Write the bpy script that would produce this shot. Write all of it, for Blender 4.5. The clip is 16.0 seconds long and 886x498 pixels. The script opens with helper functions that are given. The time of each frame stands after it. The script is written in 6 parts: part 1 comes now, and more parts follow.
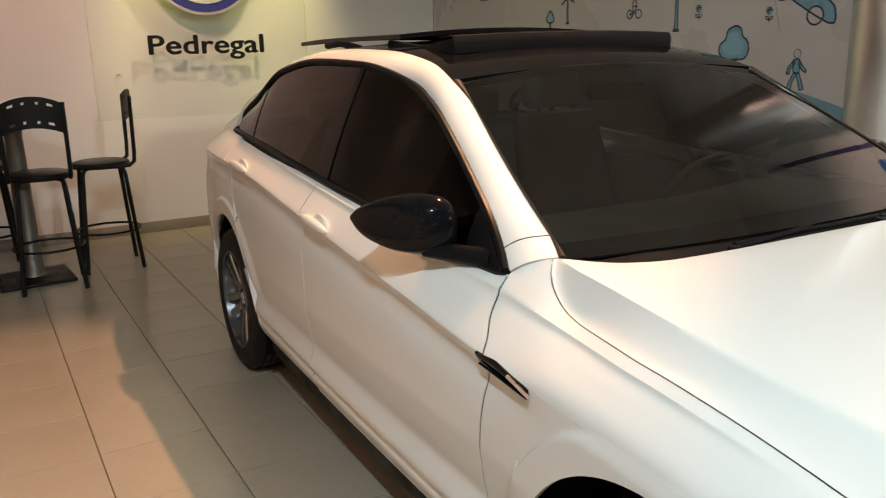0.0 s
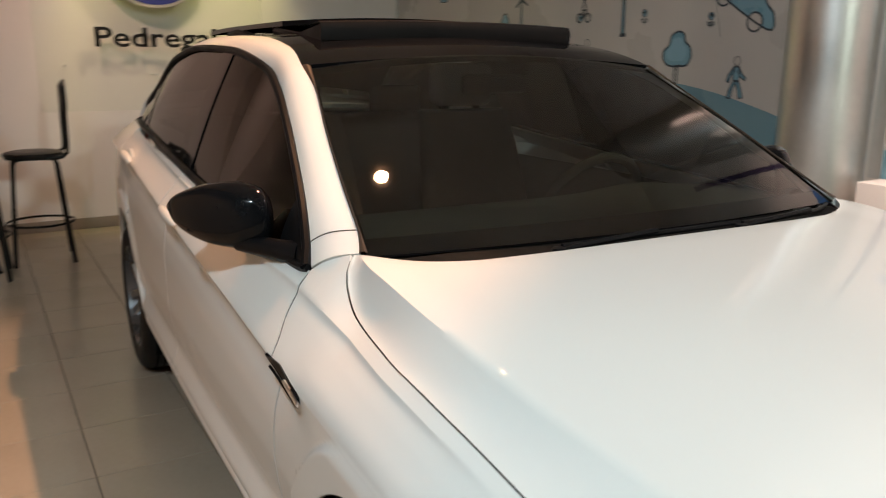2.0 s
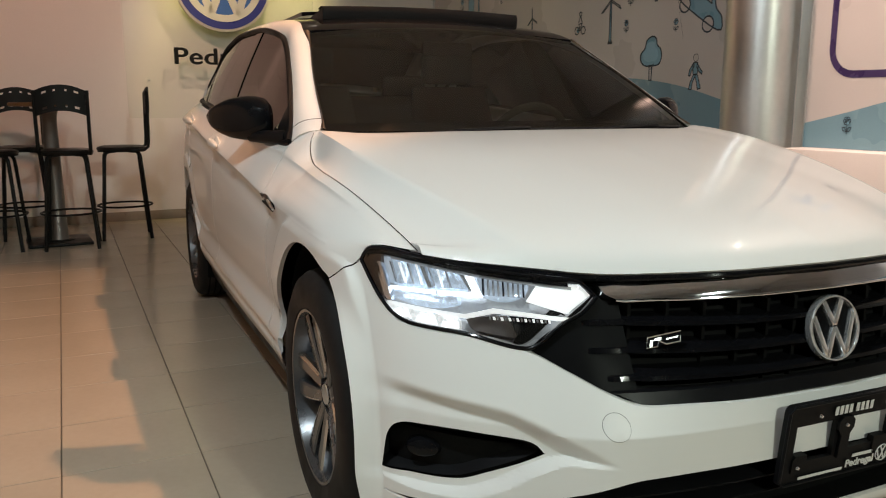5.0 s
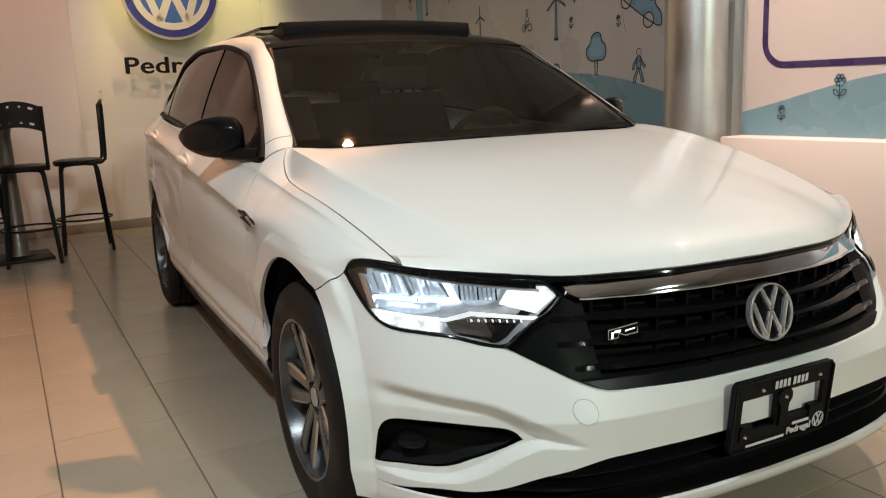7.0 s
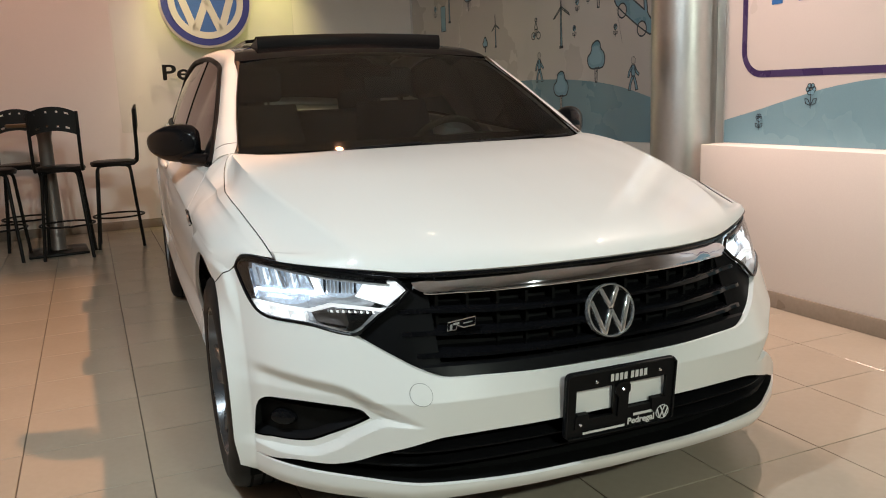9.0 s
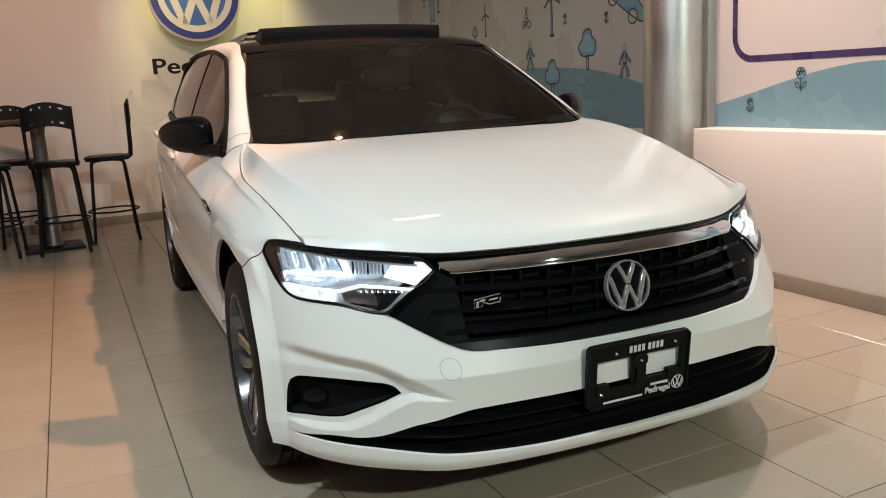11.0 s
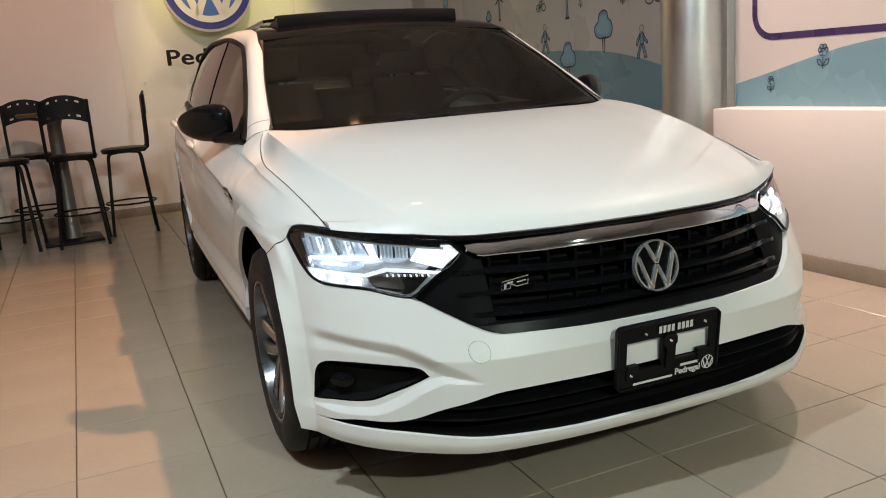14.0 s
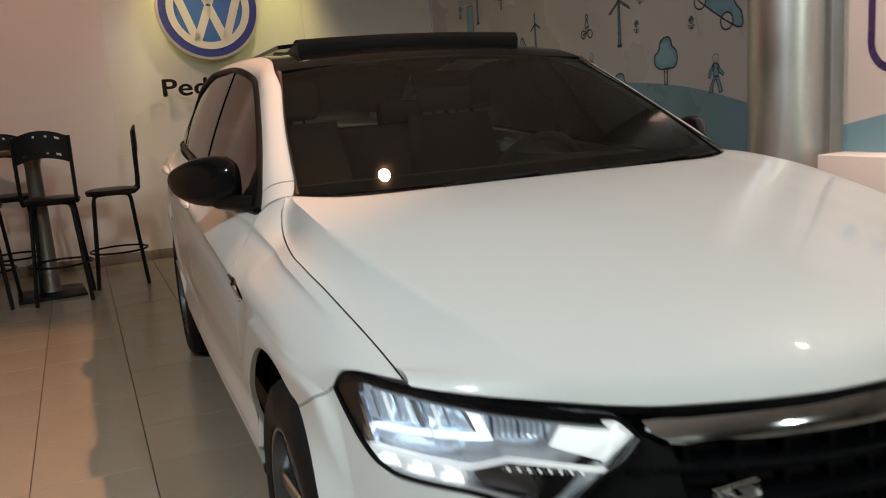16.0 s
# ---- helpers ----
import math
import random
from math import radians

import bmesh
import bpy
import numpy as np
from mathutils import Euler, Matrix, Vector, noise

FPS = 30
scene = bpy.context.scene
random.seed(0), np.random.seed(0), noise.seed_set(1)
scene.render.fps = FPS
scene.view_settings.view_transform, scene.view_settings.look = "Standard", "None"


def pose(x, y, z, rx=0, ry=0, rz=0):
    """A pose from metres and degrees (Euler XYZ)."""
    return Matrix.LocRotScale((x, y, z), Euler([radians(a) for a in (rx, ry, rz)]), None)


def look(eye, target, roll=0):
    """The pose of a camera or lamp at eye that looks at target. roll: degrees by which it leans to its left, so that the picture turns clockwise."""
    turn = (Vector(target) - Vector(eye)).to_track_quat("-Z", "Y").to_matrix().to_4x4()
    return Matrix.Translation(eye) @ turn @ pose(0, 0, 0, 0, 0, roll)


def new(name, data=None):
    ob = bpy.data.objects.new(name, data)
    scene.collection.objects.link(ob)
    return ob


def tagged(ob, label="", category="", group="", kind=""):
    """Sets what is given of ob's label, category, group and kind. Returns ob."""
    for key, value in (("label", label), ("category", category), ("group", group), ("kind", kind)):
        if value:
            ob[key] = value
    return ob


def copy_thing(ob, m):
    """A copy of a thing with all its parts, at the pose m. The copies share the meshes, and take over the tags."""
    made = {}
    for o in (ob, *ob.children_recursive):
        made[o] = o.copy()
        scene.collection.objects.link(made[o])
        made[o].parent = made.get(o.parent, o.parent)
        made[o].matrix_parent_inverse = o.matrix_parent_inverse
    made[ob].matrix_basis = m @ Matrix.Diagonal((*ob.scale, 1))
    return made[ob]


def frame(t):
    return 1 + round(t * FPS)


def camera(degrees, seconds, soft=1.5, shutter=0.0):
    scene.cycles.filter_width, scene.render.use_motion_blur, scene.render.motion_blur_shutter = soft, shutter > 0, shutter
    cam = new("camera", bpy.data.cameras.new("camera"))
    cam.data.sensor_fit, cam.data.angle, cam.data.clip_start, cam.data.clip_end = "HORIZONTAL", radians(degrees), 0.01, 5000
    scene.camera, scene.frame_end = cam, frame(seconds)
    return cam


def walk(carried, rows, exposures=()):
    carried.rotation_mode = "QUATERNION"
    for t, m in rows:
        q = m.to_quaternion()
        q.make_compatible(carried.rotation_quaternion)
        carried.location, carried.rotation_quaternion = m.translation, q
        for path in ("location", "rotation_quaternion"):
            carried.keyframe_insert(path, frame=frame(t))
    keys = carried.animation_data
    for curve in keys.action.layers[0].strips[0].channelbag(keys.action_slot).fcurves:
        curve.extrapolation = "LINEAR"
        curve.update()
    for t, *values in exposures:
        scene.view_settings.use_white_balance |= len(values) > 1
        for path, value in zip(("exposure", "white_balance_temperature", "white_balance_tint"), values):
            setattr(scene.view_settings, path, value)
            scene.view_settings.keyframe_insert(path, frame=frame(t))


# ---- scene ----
cam = camera(57.9, 16.0, 1.0, 0.5)
PATH = [
    (0, (-1.689, 0.036, 1.412), (-0.766, 1.742, 0.925), -1.4),
    (0.5, (-1.667, 0.01, 1.414), (-0.703, 1.693, 0.926), -2.9),
    (1, (-1.63, 0.017, 1.391), (-0.609, 1.675, 0.935), -2.7),
    (1.5, (-1.507, 0.086, 1.36), (-0.405, 1.695, 0.915), -1.7),
    (2, (-1.272, -0.043, 1.348), (-0.347, 1.668, 0.882), 0.3),
    (2.5, (-1.144, -0.328, 1.335), (-0.444, 1.497, 0.914), 2.2),
    (3, (-1.183, -0.649, 1.236), (-0.252, 1.085, 0.88), 3.2),
    (3.5, (-1.186, -0.846, 1.11), (-0.553, 1.005, 0.694), -1.5),
    (6, (-1.416, -1.082, 1.051), (-0.52, 0.675, 0.718), -0.6),
    (6.5, (-1.422, -1.121, 1.091), (-0.513, 0.627, 0.749), -1.7),
    (7, (-1.433, -1.161, 1.128), (-0.556, 0.596, 0.746), -2.4),
    (7.5, (-1.375, -1.247, 1.147), (-0.617, 0.552, 0.712), -2.5),
    (8, (-1.179, -1.392, 1.142), (-0.545, 0.456, 0.716), -3.4),
    (8.5, (-1.03, -1.522, 1.135), (-0.366, 0.327, 0.758), -2.8),
    (9, (-1.069, -1.545, 1.138), (-0.349, 0.284, 0.769), -2.3),
    (9.5, (-1.153, -1.576, 1.139), (-0.412, 0.241, 0.754), -2.5),
    (12, (-1.204, -1.584, 1.125), (-0.455, 0.228, 0.73), -3.6),
    (12.5, (-1.209, -1.585, 1.122), (-0.476, 0.233, 0.724), -3.8),
    (13, (-1.212, -1.577, 1.121), (-0.494, 0.245, 0.714), -4.0),
    (13.5, (-1.217, -1.568, 1.118), (-0.502, 0.252, 0.698), -4.1),
    (14, (-1.223, -1.559, 1.118), (-0.501, 0.258, 0.699), -4.3),
    (14.5, (-1.226, -1.542, 1.119), (-0.498, 0.278, 0.717), -4.4),
    (15, (-1.18, -1.464, 1.1), (-0.469, 0.368, 0.73), -4.4),
    (15.5, (-1.102, -1.082, 1.121), (-0.389, 0.753, 0.772), -4.9),
    (16, (-1.123, -0.693, 1.182), (-0.385, 1.132, 0.828), -4.0),
]
# the clip's camera darkens its picture a little on the way
EXPOSURES = [(0, 0.07, 6450, 11), (1.5, -0.06, 6250, 11), (2.0, -0.20, 6400, 13), (2.5, -0.31, 6400, 11), (3.0, -0.46, 6150, 10), (3.5, -0.5, 6600, 13), (6, -0.2, 6750, 16), (8, -0.17, 6650, 16), (12, -0.11, 6450, 15), (14.5, -0.11, 6450, 15), (15.2, -0.13, 6450, 15), (16, -0.6, 6500, 15)]
walk(cam, [(t, look(eye, target, roll)) for t, eye, target, roll in PATH], exposures=EXPOSURES)
TH = 1.9                                   # turn of the room against the car, degrees
ROOM = pose(0, 0, 0, 0, 0, TH)             # room axes: u to the mural wall, v to the back wall

# ---- light ----
world = bpy.data.worlds.new("world")
scene.world = world
world.use_nodes = True
world.node_tree.nodes["Background"].inputs[0].default_value = (0.9, 0.85, 0.8, 1)
world.node_tree.nodes["Background"].inputs[1].default_value = 0.05


def lamp(kind, name, at, aim, watts, colour, size, spot=0, blend=0.4, size_y=0):
    data = bpy.data.lights.new(name, kind)
    data.energy, data.color = watts, colour
    if kind == "AREA":
        data.size = size
        if size_y:
            data.shape, data.size_y = "RECTANGLE", size_y
    else:
        data.shadow_soft_size = size
    if kind == "SPOT":
        data.spot_size, data.spot_blend = radians(spot), blend
    ob = new(name, data)
    ob.matrix_world = look(at, aim)
    return tagged(ob, kind="structure")


WARM, COOL, YELLOW, PINK = (1.0, 0.50, 0.24), (0.785, 0.96, 1.0), (0.98, 0.95, 0.24), (1.0, 0.63, 0.49)
CEIL = 3.2
SPOTS = [(0.17, 2.36), (-2.02, -0.30), (0.30, 5.2), (-1.25, 4.3), (1.70, 0.9), (0.10, -4.6)]
TOP = CEIL - 0.03
lamp("SPOT", "ceiling_spot_light", (0.17, 2.36, TOP), (-1.82, 2.42, 0), 375, WARM, 0.035, 70, 0.35)
lamp("SPOT", "front_spot_light", (-2.02, -0.30, TOP), (-0.4, 1.2, 0.4), 246, COOL, 0.05, 120, 0.6)
lamp("SPOT", "right_spot_light", (1.70, 0.9, TOP), (0.95, 0.95, 0), 175, (1.0, 0.81, 0.68), 0.05, 118, 0.6)
lamp("SPOT", "entrance_spot_light", (0.10, -4.6, TOP), (0.25, 0.4, 0.6), 715, (0.84, 1.0, 0.85), 0.08, 56, 0.8)
# added fill to brighten the half-height wall; it has no fitting in the ceiling
lamp("SPOT", "side_fill_light", (1.15, 2.95, TOP), (2.10, 0.75, 0.25), 370, (1.0, 0.70, 0.57), 0.012, 50, 0.9)
lamp("SPOT", "back_spot_light", (-1.25, 4.3, TOP), (-1.30, 6.8, 2.0), 158, PINK, 0.06, 76, 0.9)
lamp("SPOT", "sign_spot_light", (0.30, 5.2, TOP), (0.05, 6.8, 1.7), 75, (1.0, 0.80, 0.52), 0.035, 62, 0.8)
lamp("SPOT", "emblem_wash_light", (-0.46, 6.45, TOP), (-0.42, 6.86, 1.95), 95, YELLOW, 0.14, 46, 0.9)
lamp("SPOT", "emblem_wash_light", (0.56, 6.45, TOP), (0.50, 6.86, 1.95), 95, YELLOW, 0.14, 46, 0.9)

# ---- materials ----
def mat(name, base, rough=0.5, metal=0.0, spread=0.06, scale=6.0, fine=120.0, bump=0.0, coat=0.0, coat_rough=0.03, spec=0.5, emit=None, strength=0.0, dirt=0.0, per_piece=0.0):
    """A surface with two scales of variation in colour and gloss, and a fine relief."""
    m = bpy.data.materials.new(name)
    m.use_nodes = True
    t, b = m.node_tree, m.node_tree.nodes["Principled BSDF"]
    co = t.nodes.new("ShaderNodeTexCoord")
    big, small = t.nodes.new("ShaderNodeTexNoise"), t.nodes.new("ShaderNodeTexNoise")
    big.inputs["Scale"].default_value, small.inputs["Scale"].default_value = scale, fine
    big.inputs["Detail"].default_value, small.inputs["Detail"].default_value = 4, 3
    t.links.new(co.outputs["Object"], big.inputs["Vector"])
    t.links.new(co.outputs["Object"], small.inputs["Vector"])
    add = t.nodes.new("ShaderNodeMath")
    add.operation = "MULTIPLY_ADD"
    add.inputs[1].default_value = 0.6
    t.links.new(big.outputs[0], add.inputs[0])
    half = t.nodes.new("ShaderNodeMath")
    half.operation = "MULTIPLY"
    half.inputs[1].default_value = 0.4
    t.links.new(small.outputs[0], half.inputs[0])
    t.links.new(half.outputs[0], add.inputs[2])
    ramp = t.nodes.new("ShaderNodeMapRange")
    ramp.inputs["From Min"].default_value, ramp.inputs["From Max"].default_value = 0.3, 0.7
    ramp.inputs["To Min"].default_value, ramp.inputs["To Max"].default_value = 1 - spread, 1 + spread
    t.links.new(add.outputs[0], ramp.inputs["Value"])
    mul = t.nodes.new("ShaderNodeVectorMath")
    mul.operation = "SCALE"
    mul.inputs[0].default_value = base
    t.links.new(ramp.outputs[0], mul.inputs["Scale"])
    last = mul.outputs[0]
    if per_piece:
        info, pr = t.nodes.new("ShaderNodeObjectInfo"), t.nodes.new("ShaderNodeMapRange")
        pr.inputs["To Min"].default_value, pr.inputs["To Max"].default_value = 1 - per_piece, 1 + per_piece
        t.links.new(info.outputs["Random"], pr.inputs["Value"])
        mm = t.nodes.new("ShaderNodeVectorMath")
        mm.operation = "SCALE"
        t.links.new(last, mm.inputs[0])
        t.links.new(pr.outputs[0], mm.inputs["Scale"])
        last = mm.outputs[0]
    t.links.new(last, b.inputs["Base Color"])
    rr = t.nodes.new("ShaderNodeMapRange")
    rr.inputs["From Min"].default_value, rr.inputs["From Max"].default_value = 0.3, 0.7
    rr.inputs["To Min"].default_value, rr.inputs["To Max"].default_value = max(0.0, rough * (1 - 0.25 - dirt)), min(1.0, rough * (1.25 + dirt))
    t.links.new(big.outputs[0], rr.inputs["Value"])
    t.links.new(rr.outputs[0], b.inputs["Roughness"])
    b.inputs["Metallic"].default_value = metal
    b.inputs["Specular IOR Level"].default_value = spec
    b.inputs["Coat Weight"].default_value, b.inputs["Coat Roughness"].default_value = coat, coat_rough
    if bump:
        bp = t.nodes.new("ShaderNodeBump")
        bp.inputs["Strength"].default_value, bp.inputs["Distance"].default_value = bump, 0.002
        t.links.new(add.outputs[0], bp.inputs["Height"])
        t.links.new(bp.outputs[0], b.inputs["Normal"])
    if emit:
        b.inputs["Emission Color"].default_value, b.inputs["Emission Strength"].default_value = (*emit, 1), strength
    return m


def pane_mat(name, tint, gloss=1.0, ior=1.5, rough=0.015):
    """Thin glass: light passes tinted, the surface mirrors by its angle."""
    m = bpy.data.materials.new(name)
    m.use_nodes = True
    t = m.node_tree
    t.nodes.clear()
    out, mix = t.nodes.new("ShaderNodeOutputMaterial"), t.nodes.new("ShaderNodeMixShader")
    clear, shine, fr = t.nodes.new("ShaderNodeBsdfTransparent"), t.nodes.new("ShaderNodeBsdfGlossy"), t.nodes.new("ShaderNodeFresnel")
    clear.inputs[0].default_value = (*tint, 1)
    shine.inputs["Roughness"].default_value = rough
    shine.inputs[0].default_value = (gloss, gloss, gloss, 1)
    fr.inputs["IOR"].default_value = ior
    t.links.new(fr.outputs[0], mix.inputs[0])
    t.links.new(clear.outputs[0], mix.inputs[1])
    t.links.new(shine.outputs[0], mix.inputs[2])
    t.links.new(mix.outputs[0], out.inputs[0])
    return m


WHITE = mat("white_car_paint", (0.80, 0.79, 0.77), 0.45, spread=0.0, scale=1, fine=900, coat=0.7, coat_rough=0.02, spec=0.3)
SMOKE = mat("smoked_marker", (0.13, 0.11, 0.10), 0.2, 0.2, spread=0.1)
PAINT_SEAM = mat("paint_seam", (0.22, 0.21, 0.20), 0.6, spread=0.05)
BLACK = mat("gloss_black", (0.005, 0.005, 0.006), 0.06, spread=0.2, scale=14, spec=0.2)
SATINBLACK = mat("satin_black", (0.004, 0.004, 0.0045), 0.5, spread=0.15, scale=10, spec=0.06)
PLASTIC = mat("black_plastic", (0.007, 0.007, 0.008), 0.42, spec=0.10, spread=0.2, fine=400, bump=0.15)
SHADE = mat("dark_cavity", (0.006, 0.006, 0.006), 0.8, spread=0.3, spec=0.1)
RUBBER = mat("tyre_rubber", (0.011, 0.010, 0.010), 0.6, spec=0.25, spread=0.25, fine=60, bump=0.2)
CHROME = mat("chrome", (0.78, 0.82, 0.88), 0.07, 1.0, spread=0.04)
SATIN = mat("satin_chrome", (0.85, 0.85, 0.86), 0.24, 1.0, spread=0.04)
ALLOY = mat("grey_alloy", (0.13, 0.135, 0.145), 0.28, 0.75, spread=0.12, coat=0.5)
ALLOY_CUT = mat("machined_alloy", (0.6, 0.6, 0.6), 0.2, 1.0, spread=0.05)
FABRIC = mat("dark_seat_cloth", (0.016, 0.015, 0.014), 0.85, spread=0.2, fine=300, bump=0.3)
TRIM = mat("dark_brown_seal", (0.055, 0.036, 0.026), 0.5, spec=0.25, spread=0.15)
SOFTBLACK = mat("matt_black_mesh", (0.006, 0.005, 0.005), 0.55, spread=0.2, fine=300, bump=0.2, spec=0.10)
DASH = mat("dark_dashboard", (0.095, 0.098, 0.088), 0.6, spread=0.15, fine=350, bump=0.3)
TINT = pane_mat("tinted_side_glass", (0.045, 0.045, 0.045), ior=1.28)
SCREEN = pane_mat("windscreen_glass", (0.40, 0.445, 0.37), ior=1.72)
LENS = pane_mat("headlight_lens", (0.96, 0.96, 0.96))
ACRYLIC = pane_mat("clear_acrylic", (0.97, 0.98, 0.96), 0.6, 1.3, 0.22)
# wall paint greyed and cooled: the dimmer light there is in the colour
SIDEWALL = mat("painted_wall_dimmed", (0.43, 0.46, 0.46), 0.6, spread=0.05, scale=1.5)
WALL = mat("painted_wall", (0.82, 0.76, 0.71), 0.55, spread=0.035, scale=1.4, fine=160, bump=0.12, dirt=0.1)
BASE = mat("skirting_tile", (0.30, 0.245, 0.195), 0.35, spread=0.12, scale=8, fine=60)
TILE = mat("floor_tile", (0.425, 0.36, 0.285), 0.22, spec=0.35, spread=0.05, scale=2.6, fine=40, bump=0.02, dirt=-0.15, per_piece=0.03)
GROUT = mat("grout", (0.135, 0.105, 0.08), 0.9, spread=0.25)
PLASTER = mat("ceiling_paint", (0.70, 0.68, 0.65), 0.8, spread=0.03)
# grey picked for what the chrome and paint mirror from the front
FRONTWALL = mat("unseen_front_wall", (0.34, 0.33, 0.31), 0.4, spread=0.1)
STEEL = mat("brushed_steel", (0.66, 0.65, 0.63), 0.40, 1.0, spread=0.06, scale=2, fine=30)
MURAL = mat("mural_vinyl", (0.60, 0.555, 0.525), 0.28, spread=0.03, scale=1.5)
TEAL = mat("mural_teal", (0.185, 0.325, 0.39), 0.28, spread=0.06, scale=2)
SKYBLUE = mat("mural_blue", (0.20, 0.38, 0.48), 0.3, spread=0.06, scale=5)
PALEBLUE = mat("mural_pale_blue", (0.25, 0.45, 0.56), 0.3, spread=0.06, scale=5)
INK = mat("mural_outline", (0.03, 0.045, 0.06), 0.35, spread=0.1)
PURPLE = mat("mural_purple", (0.055, 0.035, 0.11), 0.3, spread=0.08)
SIGNBLUE = mat("sign_blue", (0.03, 0.14, 0.40), 0.35, spread=0.06)
LETTER = mat("black_letter", (0.008, 0.008, 0.008), 0.6, spec=0.2, spread=0.1)
IRON = mat("black_iron", (0.009, 0.008, 0.0075), 0.45, 0.0, spec=0.22, spread=0.2, fine=80, bump=0.1)
VINYL = mat("black_vinyl_seat", (0.012, 0.010, 0.009), 0.42, spec=0.3, spread=0.15, fine=200, bump=0.2)
WOOD = mat("table_wood", (0.22, 0.11, 0.05), 0.4, spread=0.2, scale=12)


# ---- mesh helpers ----
def part(name, bm, material, parent=None, label="", smooth=35):
    me = bpy.data.meshes.new(name)
    bm.to_mesh(me)
    bm.free()
    for p in me.polygons:
        p.use_smooth = smooth > 0
    if smooth > 0:
        me.set_sharp_from_angle(angle=radians(smooth))
    me.materials.append(material)
    ob = new(name, me)
    if parent is not None:
        ob.parent = parent
    if label:
        ob["label"] = label
    return ob


def raw(verts, faces):
    bm = bmesh.new()
    vs = [bm.verts.new(tuple(v)) for v in verts]
    for f in faces:
        if len(set(f)) > 2:
            try:
                bm.faces.new([vs[i] for i in f])
            except ValueError:
                pass
    return bm


def box(x0, x1, y0, y1, z0, z1, bevel=0.0, seg=2, m=None):
    bm = bmesh.new()
    bmesh.ops.create_cube(bm, size=1)
    for v in bm.verts:
        v.co = Vector((x0 + (v.co.x + 0.5) * (x1 - x0), y0 + (v.co.y + 0.5) * (y1 - y0), z0 + (v.co.z + 0.5) * (z1 - z0)))
    if bevel:
        bmesh.ops.bevel(bm, geom=bm.edges[:], offset=bevel, segments=seg, affect="EDGES", profile=0.5)
    if m is not None:
        bm.transform(m)
    return bm


def lathe(profile, n=48, m=None, closed=True):
    """Turns (radius, height) pairs round the z axis."""
    verts, faces, k = [], [], len(profile)
    for i in range(n):
        a = 2 * math.pi * i / n
        verts += [(r * math.cos(a), r * math.sin(a), h) for r, h in profile]
    for i in range(n):
        for j in range(k - 1 if not closed else k):
            a, b = i * k + j, i * k + (j + 1) % k
            c, d = ((i + 1) % n) * k + (j + 1) % k, ((i + 1) % n) * k + j
            faces.append((a, d, c, b))
    bm = raw(verts, faces)
    bmesh.ops.remove_doubles(bm, verts=bm.verts, dist=1e-5)
    if m is not None:
        bm.transform(m)
    bmesh.ops.recalc_face_normals(bm, faces=bm.faces)
    return bm


def tube(points, radius, n=10, closed=False, squash=1.0):
    """A round bar along points."""
    pts = [Vector(p) for p in points]
    k, verts, faces, up = len(pts), [], [], None
    for i, p in enumerate(pts):
        d = (pts[(i + 1) % k] - pts[i - 1]) if closed or 0 < i < k - 1 else (pts[1] - pts[0] if i == 0 else pts[-1] - pts[-2])
        d.normalize()
        if up is None:
            up = Vector((0, 0, 1)) if abs(d.z) < 0.9 else Vector((0, 1, 0))
        side = d.cross(up).normalized()
        up = side.cross(d).normalized()
        r = radius[i] if isinstance(radius, (list, tuple)) else radius
        for j in range(n):
            a = 2 * math.pi * j / n
            verts.append(p + r * (math.cos(a) * side + squash * math.sin(a) * up))
    for i in range(k if closed else k - 1):
        for j in range(n):
            a, b = i * n + j, i * n + (j + 1) % n
            c, d = ((i + 1) % k) * n + (j + 1) % n, ((i + 1) % k) * n + j
            faces.append((a, b, c, d))
    if not closed:
        faces += [tuple(range(n - 1, -1, -1)), tuple(range((k - 1) * n, k * n))]
    bm = raw(verts, faces)
    bmesh.ops.recalc_face_normals(bm, faces=bm.faces)
    return bm


def plate(outline, depth, m=None, bevel=0.0):
    """A flat outline in x, z with a depth along y (from 0 towards -y)."""
    n = len(outline)
    verts = [(x, 0, z) for x, z in outline] + [(x, -depth, z) for x, z in outline]
    faces = [tuple(range(n)), tuple(range(2 * n - 1, n - 1, -1))]
    faces += [(i, n + i, n + (i + 1) % n, (i + 1) % n) for i in range(n)]
    bm = raw(verts, faces)
    bmesh.ops.recalc_face_normals(bm, faces=bm.faces)
    if bevel:
        bmesh.ops.bevel(bm, geom=bm.edges[:], offset=bevel, segments=2, affect="EDGES", profile=0.5)
    if m is not None:
        bm.transform(m)
    return bm


